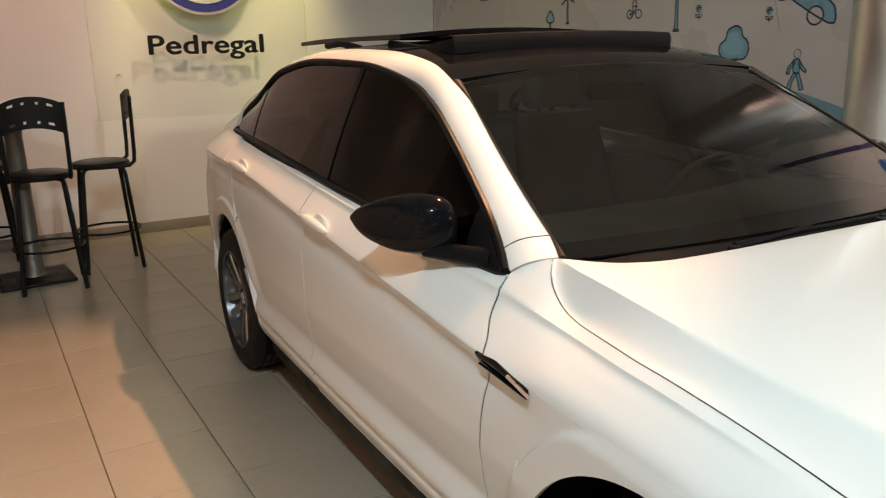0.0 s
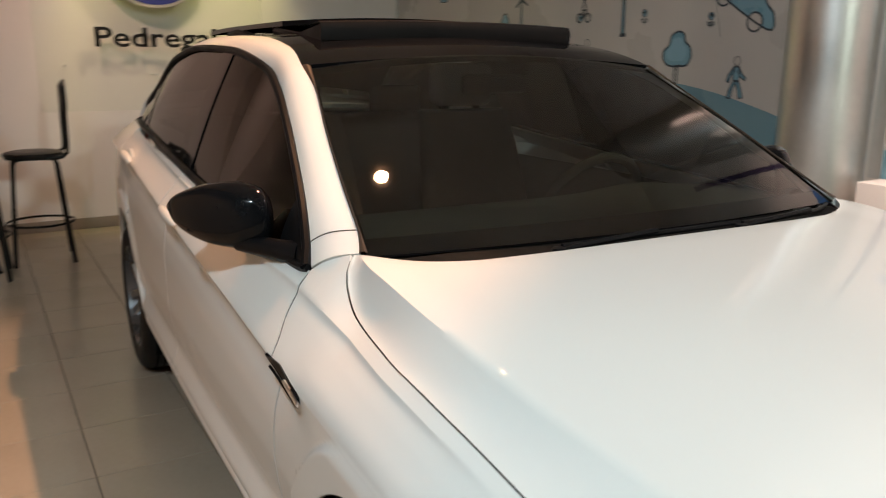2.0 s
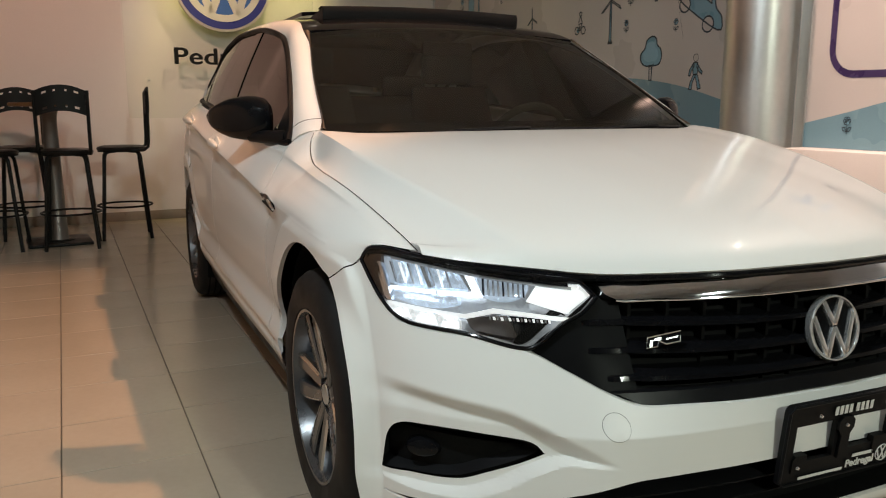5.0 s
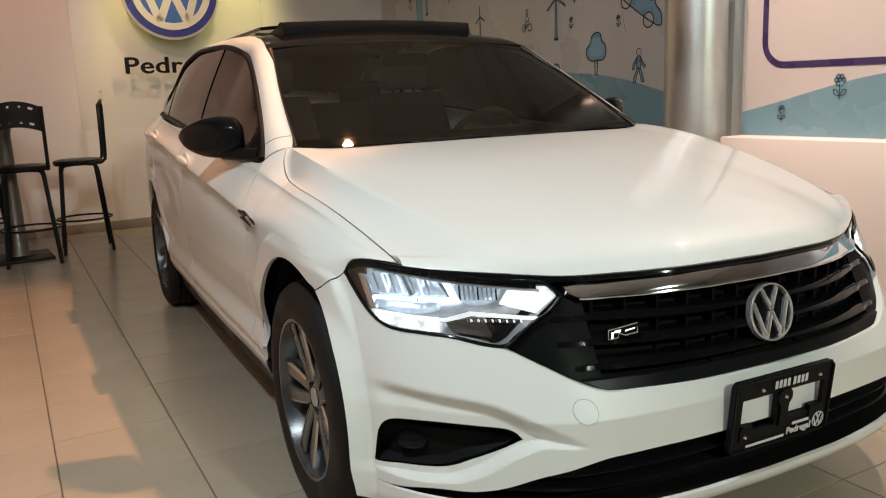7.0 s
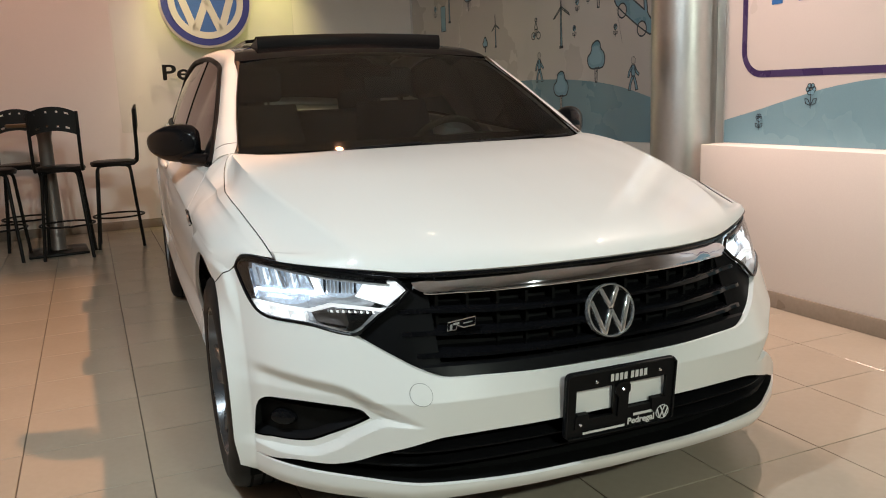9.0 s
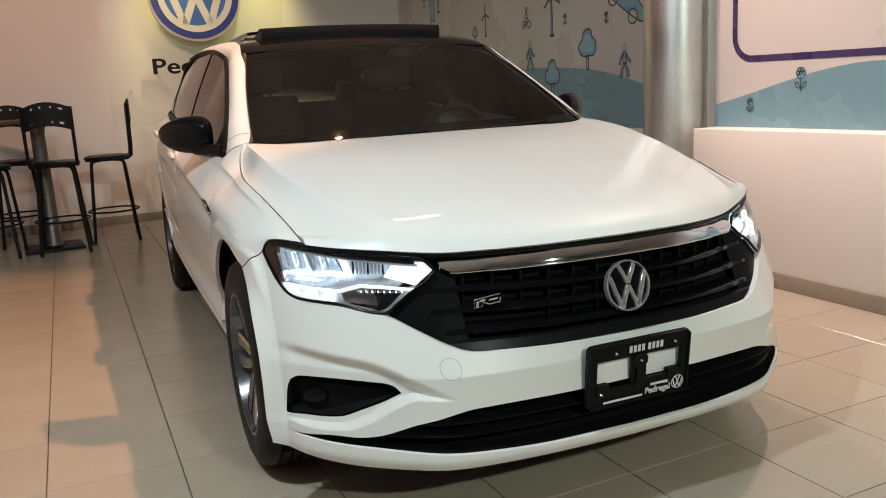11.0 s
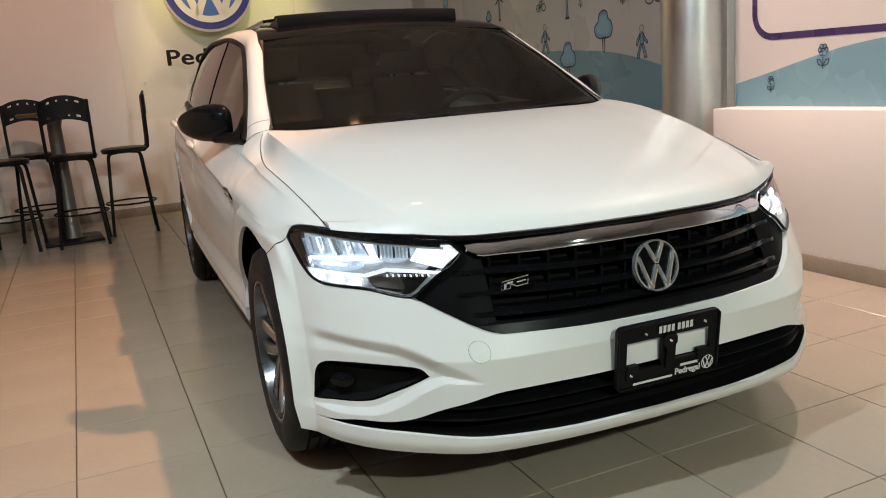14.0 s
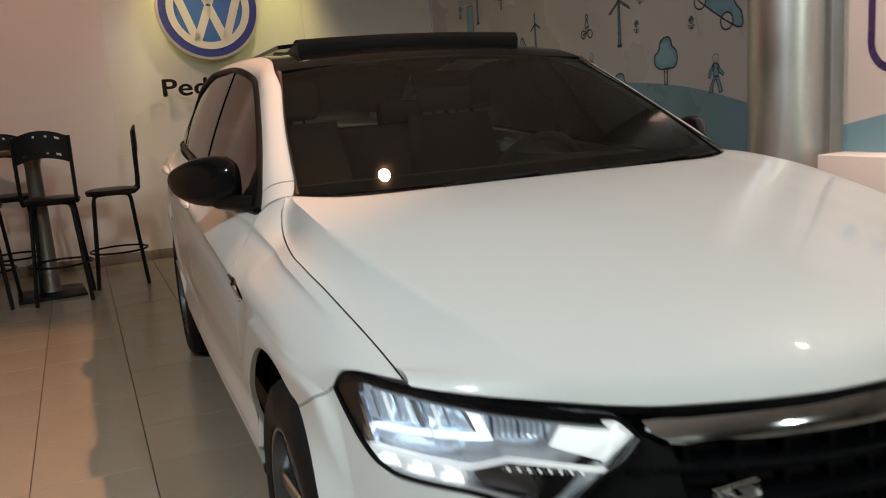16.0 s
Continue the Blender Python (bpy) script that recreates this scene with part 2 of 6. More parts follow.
def sheet(pts, thick=0.012, flip=False):
    """A curved panel from a grid of points, with a turned-in rim of that depth."""
    g = np.array(pts, float)
    nu, nv = g.shape[:2]
    du = np.gradient(g, axis=0)
    dv = np.gradient(g, axis=1)
    nr = np.cross(du, dv)
    nr /= np.maximum(np.linalg.norm(nr, axis=2, keepdims=True), 1e-9)
    flip = float((nr * (g - np.array((0, 2.2, 0.55)))).sum()) < 0
    if flip:
        nr = -nr
    verts = [tuple(p) for p in g.reshape(-1, 3)]
    faces = []
    for i in range(nu - 1):
        for j in range(nv - 1):
            a = i * nv + j
            f = (a, a + nv, a + nv + 1, a + 1)
            faces.append(f[::-1] if flip else f)
    ring = [(i, 0) for i in range(nu)] + [(nu - 1, j) for j in range(1, nv)] + [(i, nv - 1) for i in range(nu - 2, -1, -1)] + [(0, j) for j in range(nv - 2, 0, -1)]
    if thick:
        s = len(verts)
        for i, j in ring:
            verts.append(tuple(g[i, j] - thick * nr[i, j]))
        k = len(ring)
        for q in range(k):
            a, b = ring[q], ring[(q + 1) % k]
            f = (a[0] * nv + a[1], s + q, s + (q + 1) % k, b[0] * nv + b[1])
            faces.append(f[::-1] if flip else f)
    bm = raw(verts, faces)
    bmesh.ops.remove_doubles(bm, verts=bm.verts, dist=1e-5)
    if thick:
        bmesh.ops.recalc_face_normals(bm, faces=bm.faces)
    return bm


def pchip(xs, ys):
    """A smooth curve through a few knots that does not overshoot."""
    xs, ys = np.array(xs, float), np.array(ys, float)
    h = np.diff(xs)
    d = np.diff(ys) / h
    m = np.zeros_like(ys)
    for i in range(1, len(xs) - 1):
        if d[i - 1] * d[i] > 0:
            w1, w2 = 2 * h[i] + h[i - 1], h[i] + 2 * h[i - 1]
            m[i] = (w1 + w2) / (w1 / d[i - 1] + w2 / d[i])
    m[0], m[-1] = d[0], d[-1]

    def f(x):
        x = np.clip(np.asarray(x, float), xs[0], xs[-1])
        i = np.clip(np.searchsorted(xs, x, side="right") - 1, 0, len(h) - 1)
        t = (x - xs[i]) / h[i]
        return (ys[i] * (1 + 2 * t) * (1 - t) ** 2 + h[i] * m[i] * t * (1 - t) ** 2 + ys[i + 1] * t * t * (3 - 2 * t) + h[i] * m[i + 1] * t * t * (t - 1))

    return f


def sstep(t):
    t = np.clip(t, 0, 1)
    return t * t * (3 - 2 * t)


def holder(name, m=None, label="", category="", group="", kind=""):
    ob = new(name)
    if m is not None:
        ob.matrix_world = m
    ob.empty_display_size = 0.1
    return tagged(ob, label, category, group, kind)


def words(text, size, depth, font_space=1.0, m=None, bold=0.0, xscale=1.0):
    """Letters as a mesh, standing in x, z, centred on x, facing -y."""
    cu = bpy.data.curves.new("letters", "FONT")
    cu.body, cu.size, cu.extrude, cu.align_x, cu.offset, cu.space_character = text, size, depth / 2, "CENTER", bold, font_space
    ob = bpy.data.objects.new("letters", cu)
    scene.collection.objects.link(ob)
    me = ob.to_mesh().copy()
    bpy.data.objects.remove(ob)
    bpy.data.curves.remove(cu)
    bm = bmesh.new()
    bm.from_mesh(me)
    bpy.data.meshes.remove(me)
    bm.transform(Matrix.Rotation(radians(90), 4, "X") @ Matrix.Diagonal((xscale, 1, 1, 1)))
    if m is not None:
        bm.transform(m)
    return bm


# ---- room ----
U0, U1, V0, V1 = -2.12, 2.245, -5.0, 6.86


def room_part(name, bm, material, parent=None, label="", smooth=35, kind="structure"):
    ob = part(name, bm, material, parent, label, smooth)
    if parent is None:
        ob.matrix_world = ROOM
        ob["kind"] = kind
    return ob


floor = room_part("floor", box(U0 - 0.2, U1 + 0.2, V0, V1 + 0.2, -0.12, -0.006), GROUT)
tagged(floor, "glossy beige square ceramic floor tiles with dark joints", "floor")
room_part("wall_back", box(U0 - 0.2, U1 + 0.2, V1, V1 + 0.2, 0, CEIL + 0.1), WALL)
room_part("wall_left", box(U0 - 0.2, U0, 4.5, V1, 0, CEIL + 0.1), WALL)
# same wall as behind, greyed so less warm light bounces onto the car
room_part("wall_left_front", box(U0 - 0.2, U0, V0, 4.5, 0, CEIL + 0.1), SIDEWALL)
room_part("wall_right", box(U1 + 0.01, U1 + 0.2, V0, V1, 0, CEIL + 0.1), WALL)
# unseen wall added to close the room and be mirrored in the car
room_part("wall_front", box(U0, U1, V0 - 0.2, V0, 0, CEIL + 0.1), FRONTWALL)
room_part("ceiling", box(U0 - 0.2, U1 + 0.2, V0 - 0.2, V1 + 0.2, CEIL, CEIL + 0.1), PLASTER)
LW = 2.06                                  # front face of the half-height wall below the mural
room_part("wall_half_height", box(LW, U1 + 0.01, V0, 2.10, 0, 0.825, 0.006), WALL)
room_part("wall_half_height_behind_column", box(U1 - 0.03, U1 + 0.01, 2.10, V1, 0, 0.80, 0.004), WALL)
room_part("baseboard_back", box(U0, U1 - 0.04, V1 - 0.014, V1, 0, 0.085, 0.003), BASE)
room_part("baseboard_left", box(U0, U0 + 0.014, V0, V1 - 0.014, 0, 0.085, 0.003), BASE)
room_part("baseboard_right", box(LW - 0.014, LW, V0, 2.10, 0, 0.085, 0.003), BASE)

column = holder("column", ROOM @ pose(2.185, 2.383, 0), "round brushed-steel clad column beside the mural", "column", kind="structure")
part("cladding", lathe([(0.200, 0.0), (0.200, CEIL), (0.19, CEIL), (0.19, 0.0)], 72), STEEL, column)
part("collar", lathe([(0.206, 0.0), (0.206, 0.06), (0.2005, 0.064), (0.2005, 0.0)], 72), STEEL, column)

# ---- the car: nose at y = 0, tail at y = 4.7, its right side at -x ----
car = holder("car", None, "white compact sedan with black roof, open sunroof and lit headlights", "car")
YF, YR, HUB, ARCH, ARCH_H = 0.866, 3.552, 0.325, 0.384, 0.335

crease_z = pchip([0.5, 0.8, 1.2, 1.4, 1.8, 2.2, 2.6, 3.1, 3.7, 4.6], [0.735, 0.752, 0.776, 0.790, 0.832, 0.870, 0.910, 0.955, 0.975, 0.955])
crease_x = pchip([0.5, 0.62, 0.75, 1.0, 1.4, 2.0, 2.6, 3.2, 3.6, 3.97, 4.25, 4.52, 4.62], [0.80, 0.846, 0.871, 0.877, 0.878, 0.886, 0.890, 0.887, 0.877, 0.842, 0.770, 0.680, 0.60])
top_x = pchip([0.44, 0.5, 0.6, 0.7, 0.8, 0.9, 1.0, 1.1, 1.20, 1.27, 1.31, 1.335, 1.355, 1.38, 1.41, 1.43, 1.46, 1.8, 2.4, 3.0, 3.4, 3.9, 4.2, 4.4, 4.62], [0.743, 0.746, 0.755, 0.767, 0.775, 0.782, 0.783, 0.775, 0.763, 0.754, 0.746, 0.736, 0.716, 0.736, 0.758, 0.774, 0.780, 0.80, 0.806, 0.802, 0.79, 0.745, 0.69, 0.62, 0.50])
hood_rise = pchip([0, 0.02, 0.06, 0.14, 0.28, 0.48, 0.72, 1], [0, 0.10, 0.19, 0.30, 0.445, 0.63, 0.83, 1])
seam_z = pchip([0.44, 0.5, 0.6, 0.7, 0.8, 0.9, 1.0, 1.1, 1.2, 1.25], [0.757, 0.773, 0.800, 0.827, 0.848, 0.865, 0.875, 0.881, 0.886, 0.894])


def seam_h(y):
    """Height of the bonnet's side edge."""
    return float(seam_z(y))


top_z0 = pchip([1.20, 1.25, 1.30, 1.33, 1.355, 1.38, 1.41, 1.43, 1.46, 1.8, 2.3, 2.8, 3.3, 3.8, 4.2, 4.62], [0.886, 0.895, 0.920, 0.945, 0.977, 0.968, 0.954, 0.938, 0.929, 0.952, 0.984, 1.020, 1.055, 1.070, 1.035, 0.965])


def top_z(y):
    """Upper edge of the body side: the bonnet seam, then the foot of the windows."""
    return seam_h(y) if y < 1.22 else float(top_z0(y))


BAND = 0.068


def arch_lip(r):
    """The flat band round a wheel arch, a small step proud of the panel."""
    d = max(0.0, r - ARCH)
    return (0.0085 + 0.05 * min(d, BAND)) * (1 - float(sstep((d - BAND) / 0.010)))


shoulder = pchip([0, 0.114, 0.318, 0.68, 0.886, 0.909, 1.0], [0, 0.103, 0.322, 0.72, 0.945, 0.962, 1.0])
shoulder_soft = pchip([0, 0.114, 0.318, 0.68, 0.886, 0.909, 1.0], [0, 0.026, 0.155, 0.62, 0.932, 0.954, 1.0])


def upper_crease(y):
    """Half-width and height of the second crease, below the bonnet seam and the windows."""
    def at(q):
        zc, xc = float(crease_z(q)), float(crease_x(q))
        return xc + 0.78 * (float(top_x(q)) - xc), zc + 0.88 * (float(top_z(q)) - zc)

    if 1.19 < y < 1.47:
        (xa, za), (xb, zb), h = at(1.19), at(1.47), (y - 1.19) / 0.28
        return xa + h * (xb - xa), za + h * (zb - za)
    return at(y)


flank_depth = pchip([-0.60, -0.30, -0.16, -0.10, -0.066, -0.052, -0.043, -0.008, -0.003, 0.0], [-0.008, -0.006, -0.006, -0.011, -0.0185, -0.020, -0.019, -0.0040, -0.001, 0.0])
rocker = pchip([0.18, 0.262, 0.268, 0.30, 0.335, 0.342, 0.352, 0.362, 0.372, 0.380, 0.440, 0.448, 0.49, 0.58], [-0.060, -0.040, -0.034, -0.020, -0.009, -0.010, -0.016, -0.015, -0.002, 0.0, -0.018, -0.0195, -0.012, 0.0])


def side_x(y, z):
    """Half-width of the body side."""
    zc, xc = float(crease_z(y)), float(crease_x(y))
    if z >= zc:
        zu, xu = float(top_z(y)), float(top_x(y))
        x2, z2 = upper_crease(y)
        t = min(1.2, (z - zc) / max(zu - zc, 0.02))
        k = 0.40 + 0.32 * float(sstep((y - 0.7) / 0.6))
        soft = xc + (xu - xc) * (k * t + (1 - k) * t * t)
        w = float(sstep((y - 0.62) / 0.25)) * (1 - float(sstep((y - 2.9) / 0.7)))
        if z > z2:
            hard = x2 + (xu - x2) * min(1.2, (z - z2) / max(zu - z2, 0.003))
        else:
            # over the wheel arch the crease melts into the fender
            melt = float(sstep((y - 0.62) / 0.2)) * (1 - float(sstep((y - 1.16) / 0.16)))
            g = (z - zc) / max(z2 - zc, 0.01)
            hard = xc + (x2 - xc) * (float(shoulder(g)) * (1 - melt) + float(shoulder_soft(g)) * melt)
        x = soft + w * (hard - soft)
    else:
        f = float(sstep((y - 1.12) / 0.28)) * (1 - 0.8 * float(sstep((y - 3.8) / 0.4)))
        low = float(sstep((y - 1.0) / 0.3)) * (1 - 0.6 * float(sstep((y - 3.9) / 0.3)))
        x = xc + 0.022 * float(sstep((y - 3.85) / 0.3)) * float(sstep((zc - z) / 0.25)) + f * float(flank_depth(z - zc)) + (0.3 + 0.7 * low) * float(rocker(z + 0.018 * (2.9 - min(y, 2.9)) / 1.6))
    for yc in (YF, YR):
        r = math.hypot(y - yc, max(0.0, z - ARCH_H))
        inner = float(sstep((z - 0.40) / 0.14)) if YF < y < YR else 1.0
        x += arch_lip(r) * (1 - float(sstep((z - zc + 0.03) / 0.04))) * inner
    return x


def arch_z(y, yc):
    return ARCH_H + math.sqrt(max(0.0, ARCH**2 - (y - yc) ** 2)) if abs(y - yc) < ARCH else 0.0


def sstep_rows(n):
    """Rows from 0 to 1, closer together at both ends."""
    t = np.linspace(0, 1, n)
    return t + 0.10 * np.sin(2 * math.pi * t) * -1


def side_panel(ys, low, front=None, rear=None, n1=60, n2=38, top=None):
    """Columns over the body side, from low(y) up over the crease to the upper edge."""
    y0, y1 = ys[0], ys[-1]
    rows = []
    for y in ys:
        t = (y - y0) / (y1 - y0)
        zl, zc, zu = low(y), float(crease_z(y)), float(top_z(y) if top is None else top(y))
        zl = min(zl, zc - 0.004)
        z2 = min(upper_crease(y)[1], zu - 0.002)
        zs = list(zl + (zc - zl) * sstep_rows(n1)) + list(np.linspace(zc, z2, n2 - 9)[1:]) + list(np.linspace(z2, zu, 11)[1:])
        col = []
        for z in zs:
            a = front(z) if front else y0
            b = rear(z) if rear else y1
            yy = a + t * (b - a) if (front or rear) else y
            col.append((side_x(yy, z), yy, z))
        rows.append(col)
    return np.array(rows)


def both(name, pts, material, thick=0.012, parent=None, label="", flip=True):
    """One panel on each side of the car."""
    made = []
    for s in (-1, 1):
        g = np.array(pts) * (s, 1, 1)
        made.append(part(name, sheet(g, thick, flip == (s > 0)), material, parent or car, label))
    return made


GAP = 0.003
PLAN = pchip([0.6, 0.7, 0.78, 0.82, 0.85], [0.165, 0.25, 0.35, 0.43, 0.52])
HLT = pchip([0.70, 0.75, 0.79, 0.806, 0.816, 0.8225], [0.746, 0.754, 0.760, 0.757, 0.746, 0.728])


def nose_at(x, z):
    return float(PLAN(x)) + 0.5 * (z - 0.45)



door_cut = pchip([0.15, 0.55, 0.69, 0.785, 0.81, 0.86, 0.90, 0.95], [1.400, 1.402, 1.388, 1.376, 1.384, 1.418, 1.428, 1.430])
rear_cut = pchip([0.15, 0.35, 0.50, 0.65, 0.80, 0.95, 1.1], [3.14, 3.16, 3.20, 3.28, 3.37, 3.45, 3.50])
arch_cols = [YF - ARCH * math.cos(a) for a in np.linspace(0.8, math.pi, 46)]
FEND = 0.70                                # the fender's front piece ends here
fy = [FEND] + [y for y in arch_cols if y > FEND + 0.004]
fy += list(np.linspace(YF + ARCH + 0.0005, 1.372, 10))
both("front_fender", side_panel(fy, lambda y: max(arch_z(y, YF), 0.27)), WHITE)
# the strip of fender between the wheel arch and the door follows the door's front edge
both("front_fender", side_panel(list(np.linspace(1.370, 1.4, 4)), lambda y: 0.27, front=lambda z: 1.371,
                                rear=lambda z: max(1.3712, float(door_cut(z)) - GAP), top=lambda y: float(top_z0(1.371 + (y - 1.37) * 1.95))), WHITE)
doors = both("front_door", side_panel(list(np.linspace(1.40, 2.50, 40)), lambda y: 0.275, front=lambda z: max(1.3720, float(door_cut(z)) + GAP), rear=lambda z: 2.497, top=lambda y: float(top_z0(max(y, 1.436)))), WHITE)
doors_r = both("rear_door", side_panel(list(np.linspace(2.50, 3.30, 34)), lambda y: 0.29, front=lambda z: 2.503, rear=lambda z: float(rear_cut(z)) - GAP), WHITE)
qy = [3.158] + [YR - ARCH * math.cos(a) for a in np.linspace(0, math.pi, 44)] + list(np.linspace(YR + ARCH + 0.001, 4.62, 18))


def quarter(ys):
    """The panel behind the rear door: its columns lean with the door's edge and stand on the arch."""
    rows, y_first, y_last = [], ys[0], ys[-1]
    for y in ys:
        k = 1 - (y - y_first) / (y_last - y_first)

        def lean_to(z):
            return y + (float(rear_cut(z)) + GAP - y_first) * k

        yb, zl = y, 0.3
        for _ in range(12):
            zl = max(arch_z(yb, YR), 0.298 if yb < YR else 0.19)
            yb = lean_to(zl)
        zc, zu = float(crease_z(y)), float(top_z(y))
        for _ in range(6):
            zc, zu = float(crease_z(lean_to(zc))), float(top_z(lean_to(zu)))
        zs = list(np.linspace(zl, zc, 44)) + list(np.linspace(zc, zu, 17)[1:])
        rows.append([(side_x(lean_to(z), z), lean_to(z), z) for z in zs])
    return np.array(rows)


both("quarter_panel", quarter(qy), WHITE)
# dark sheets just under the panel cuts stand for the shade in the gaps
for cut, foot, top_of in ((door_cut, 0.29, 0.93), (lambda z: 2.5, 0.30, 0.99), (rear_cut, 0.66, 1.03)):
    zs = np.linspace(foot, top_of, 110)
    both("gap_shade", np.array([[(side_x(float(cut(z)) + d, z) - 0.0022, float(cut(z)) + d, z) for d in (-0.005, 0.0, 0.005)] for z in zs]), SHADE, 0.0)
# dark strip laid along the bonnet seam draws the shade of its gap
both("gap_shade", np.array([[(float(top_x(y)) - 0.0016 + d, y, float(top_z(y)) + 0.0008) for k in [0.0013 - 0.0007 * float(sstep((y - 1.15) / 0.1))] for d in (-k, k)] for y in np.linspace(0.452, 1.345, 80)]), SHADE, 0.0)
# sills under the doors
foot_z = pchip([1.2, 1.4, 2.1, 2.8, 3.2], [0.268, 0.272, 0.283, 0.292, 0.296])
both("sill", np.array([[(side_x(y, z) - 0.003 - d, y, z - 0.002 - h) for z in [float(foot_z(y))] for d, h in ((-0.0025, -0.006), (0.0, 0.0), (0.006, 0.007), (0.03, 0.010))] for y in np.linspace(1.2515, 3.166, 16)]), WHITE, 0.0, flip=False)
both("sill_underside", np.array([[(side_x(y, float(foot_z(y))) - d, y, z) for d, z in ((0.03, float(foot_z(y)) - 0.012), (0.040, 0.20), (0.055, 0.165), (0.13, 0.150))] for y in np.linspace(1.2515, 3.166, 12)]), PLASTIC, 0.0, flip=False)

# ---- front end ----
plan = pchip([0, 0.2, 0.35, 0.45, 0.5, 0.6, 0.7, 0.78, 0.82, 0.85, 0.87, 0.885], [0.05, 0.055, 0.068, 0.085, 0.10, 0.165, 0.25, 0.35, 0.43, 0.52, 0.62, 0.72])
lean = pchip([0, 0.15, 0.3, 0.4, 0.5, 0.9], [0.15, 0.17, 0.3, 0.45, 0.5, 0.5])


def nose(x, z):
    """How far back the front face lies."""
    a = abs(x)
    return float(plan(a)) + (float(lean(a)) * (z - 0.45) if z > 0.45 else 0.0)


bump_crease = pchip([0.44, 0.471, 0.572, 0.655, 0.73, 0.823, 0.90], [0.36, 0.391, 0.450, 0.488, 0.499, 0.512, 0.520])


hollow_lo = pchip([0.44, 0.47, 0.56, 0.60, 0.67, 0.716, 0.80, 0.90], [0.384, 0.387, 0.394, 0.376, 0.324, 0.300, 0.290, 0.290])


def dent(x, z):
    """The hollow of the bumper between its diagonal crease and the blade below, and the tuck of the chin."""
    a = abs(x)
    d = 0.038 * float(sstep((a - 0.45) / 0.16)) * float(sstep((float(bump_crease(a)) - z) / 0.036)) * float(sstep((z - float(hollow_lo(a))) / 0.010)) * (1 - 0.7 * float(sstep((a - 0.78) / 0.045)))
    d += 0.035 * float(sstep((0.235 - z) / 0.06))
    return d


lip_lo = pchip([0, 0.36, 0.53, 0.61, 0.69, 0.77, 0.82, 0.86], [0.205, 0.206, 0.205, 0.203, 0.203, 0.205, 0.208, 0.215])
li_lo = pchip([0, 0.24, 0.39, 0.56, 0.675, 0.785, 0.823, 0.9], [0.240, 0.241, 0.246, 0.254, 0.260, 0.260, 0.261, 0.262])
li_hi = pchip([0, 0.15, 0.3, 0.43, 0.556, 0.65, 0.69, 0.74, 0.823, 0.9], [0.372, 0.37, 0.37, 0.367, 0.335, 0.296, 0.287, 0.284, 0.2651, 0.2651])
fog_hi = pchip([0.588, 0.602, 0.625, 0.71, 0.79, 0.808, 0.818, 0.8245], [0.4015, 0.418, 0.4245, 0.428, 0.420, 0.410, 0.385, 0.312])
fog_lo = pchip([0.588, 0.605, 0.67, 0.716, 0.77, 0.8245], [0.4005, 0.388, 0.351, 0.326, 0.316, 0.3095])
bump_hi = pchip([0, 0.2, 0.33, 0.40, 0.436, 0.473, 0.536, 0.601, 0.65, 0.699, 0.76, 0.782, 0.796, 0.81, 0.823, 0.85, 0.875], [0.492, 0.494, 0.498, 0.499, 0.503, 0.517, 0.553, 0.590, 0.604, 0.610, 0.612, 0.617, 0.631, 0.664, 0.722, 0.716, 0.700])


def arch_floor(x, z_top):
    """Lowest height of the bumper at x before the wheel arch cuts it."""
    z = z_top
    while z > 0.2 and math.hypot(nose(x, z) - YF, max(0, z - ARCH_H)) > ARCH:
        z -= 0.002
    return z


bx = sorted(set(list(np.linspace(0, 0.40, 26)) + list(np.linspace(0.405, 0.585, 46)) + list(np.linspace(0.588, 0.625, 8)) + list(np.linspace(0.63, 0.80, 34)) + list(np.linspace(0.803, 0.8245, 14)) + [0.8248]))


def split(a):
    return 0.4010 if a < 0.588 else (0.31 if a > 0.8245 else None)


def front_point(x, z):
    return (x, nose(x, z) + dent(x, z), z)


bumper = bmesh.new()


def add_strip(bm, cols):
    g = [[bm.verts.new(p) for p in c] for c in cols]
    for i in range(len(g) - 1):
        for j in range(len(g[0]) - 1):
            f = (g[i][j], g[i + 1][j], g[i + 1][j + 1], g[i][j + 1])
            bm.faces.new(f)


for s in (-1, 1):
    up, low, lip = [], [], []
    for a in bx:
        hi = float(bump_hi(a))
        fl = arch_floor(a, hi) if a > 0.835 else 0.0
        m = split(a)
        f_hi, f_lo = (m, m) if m else (float(fog_hi(a)), float(fog_lo(a)))
        zs = [max(fl, z) for z in np.linspace(f_hi, hi, 44)]
        col = [front_point(s * a, z) for z in zs]
        col = col + [(col[-1][0], col[-1][1] + 0.03, col[-1][2] + 0.004)]
        up.append(col)
        low.append([front_point(s * a, max(fl, z)) for z in np.linspace(float(li_hi(a)), f_lo, 24)])
        zb = float(li_lo(a))
        prof = [max(fl, z) for z in np.linspace(float(lip_lo(a)), zb, 8)]
        base = [front_point(s * a, z) for z in prof]
        tuck = (s * a, base[0][1] + 0.10, base[0][2] - 0.01)
        lip.append([tuck] + base + [(s * a, base[-1][1] + 0.008, base[-1][2] + 0.003)])
    for strip in (up, low, lip):
        add_strip(bumper, strip)
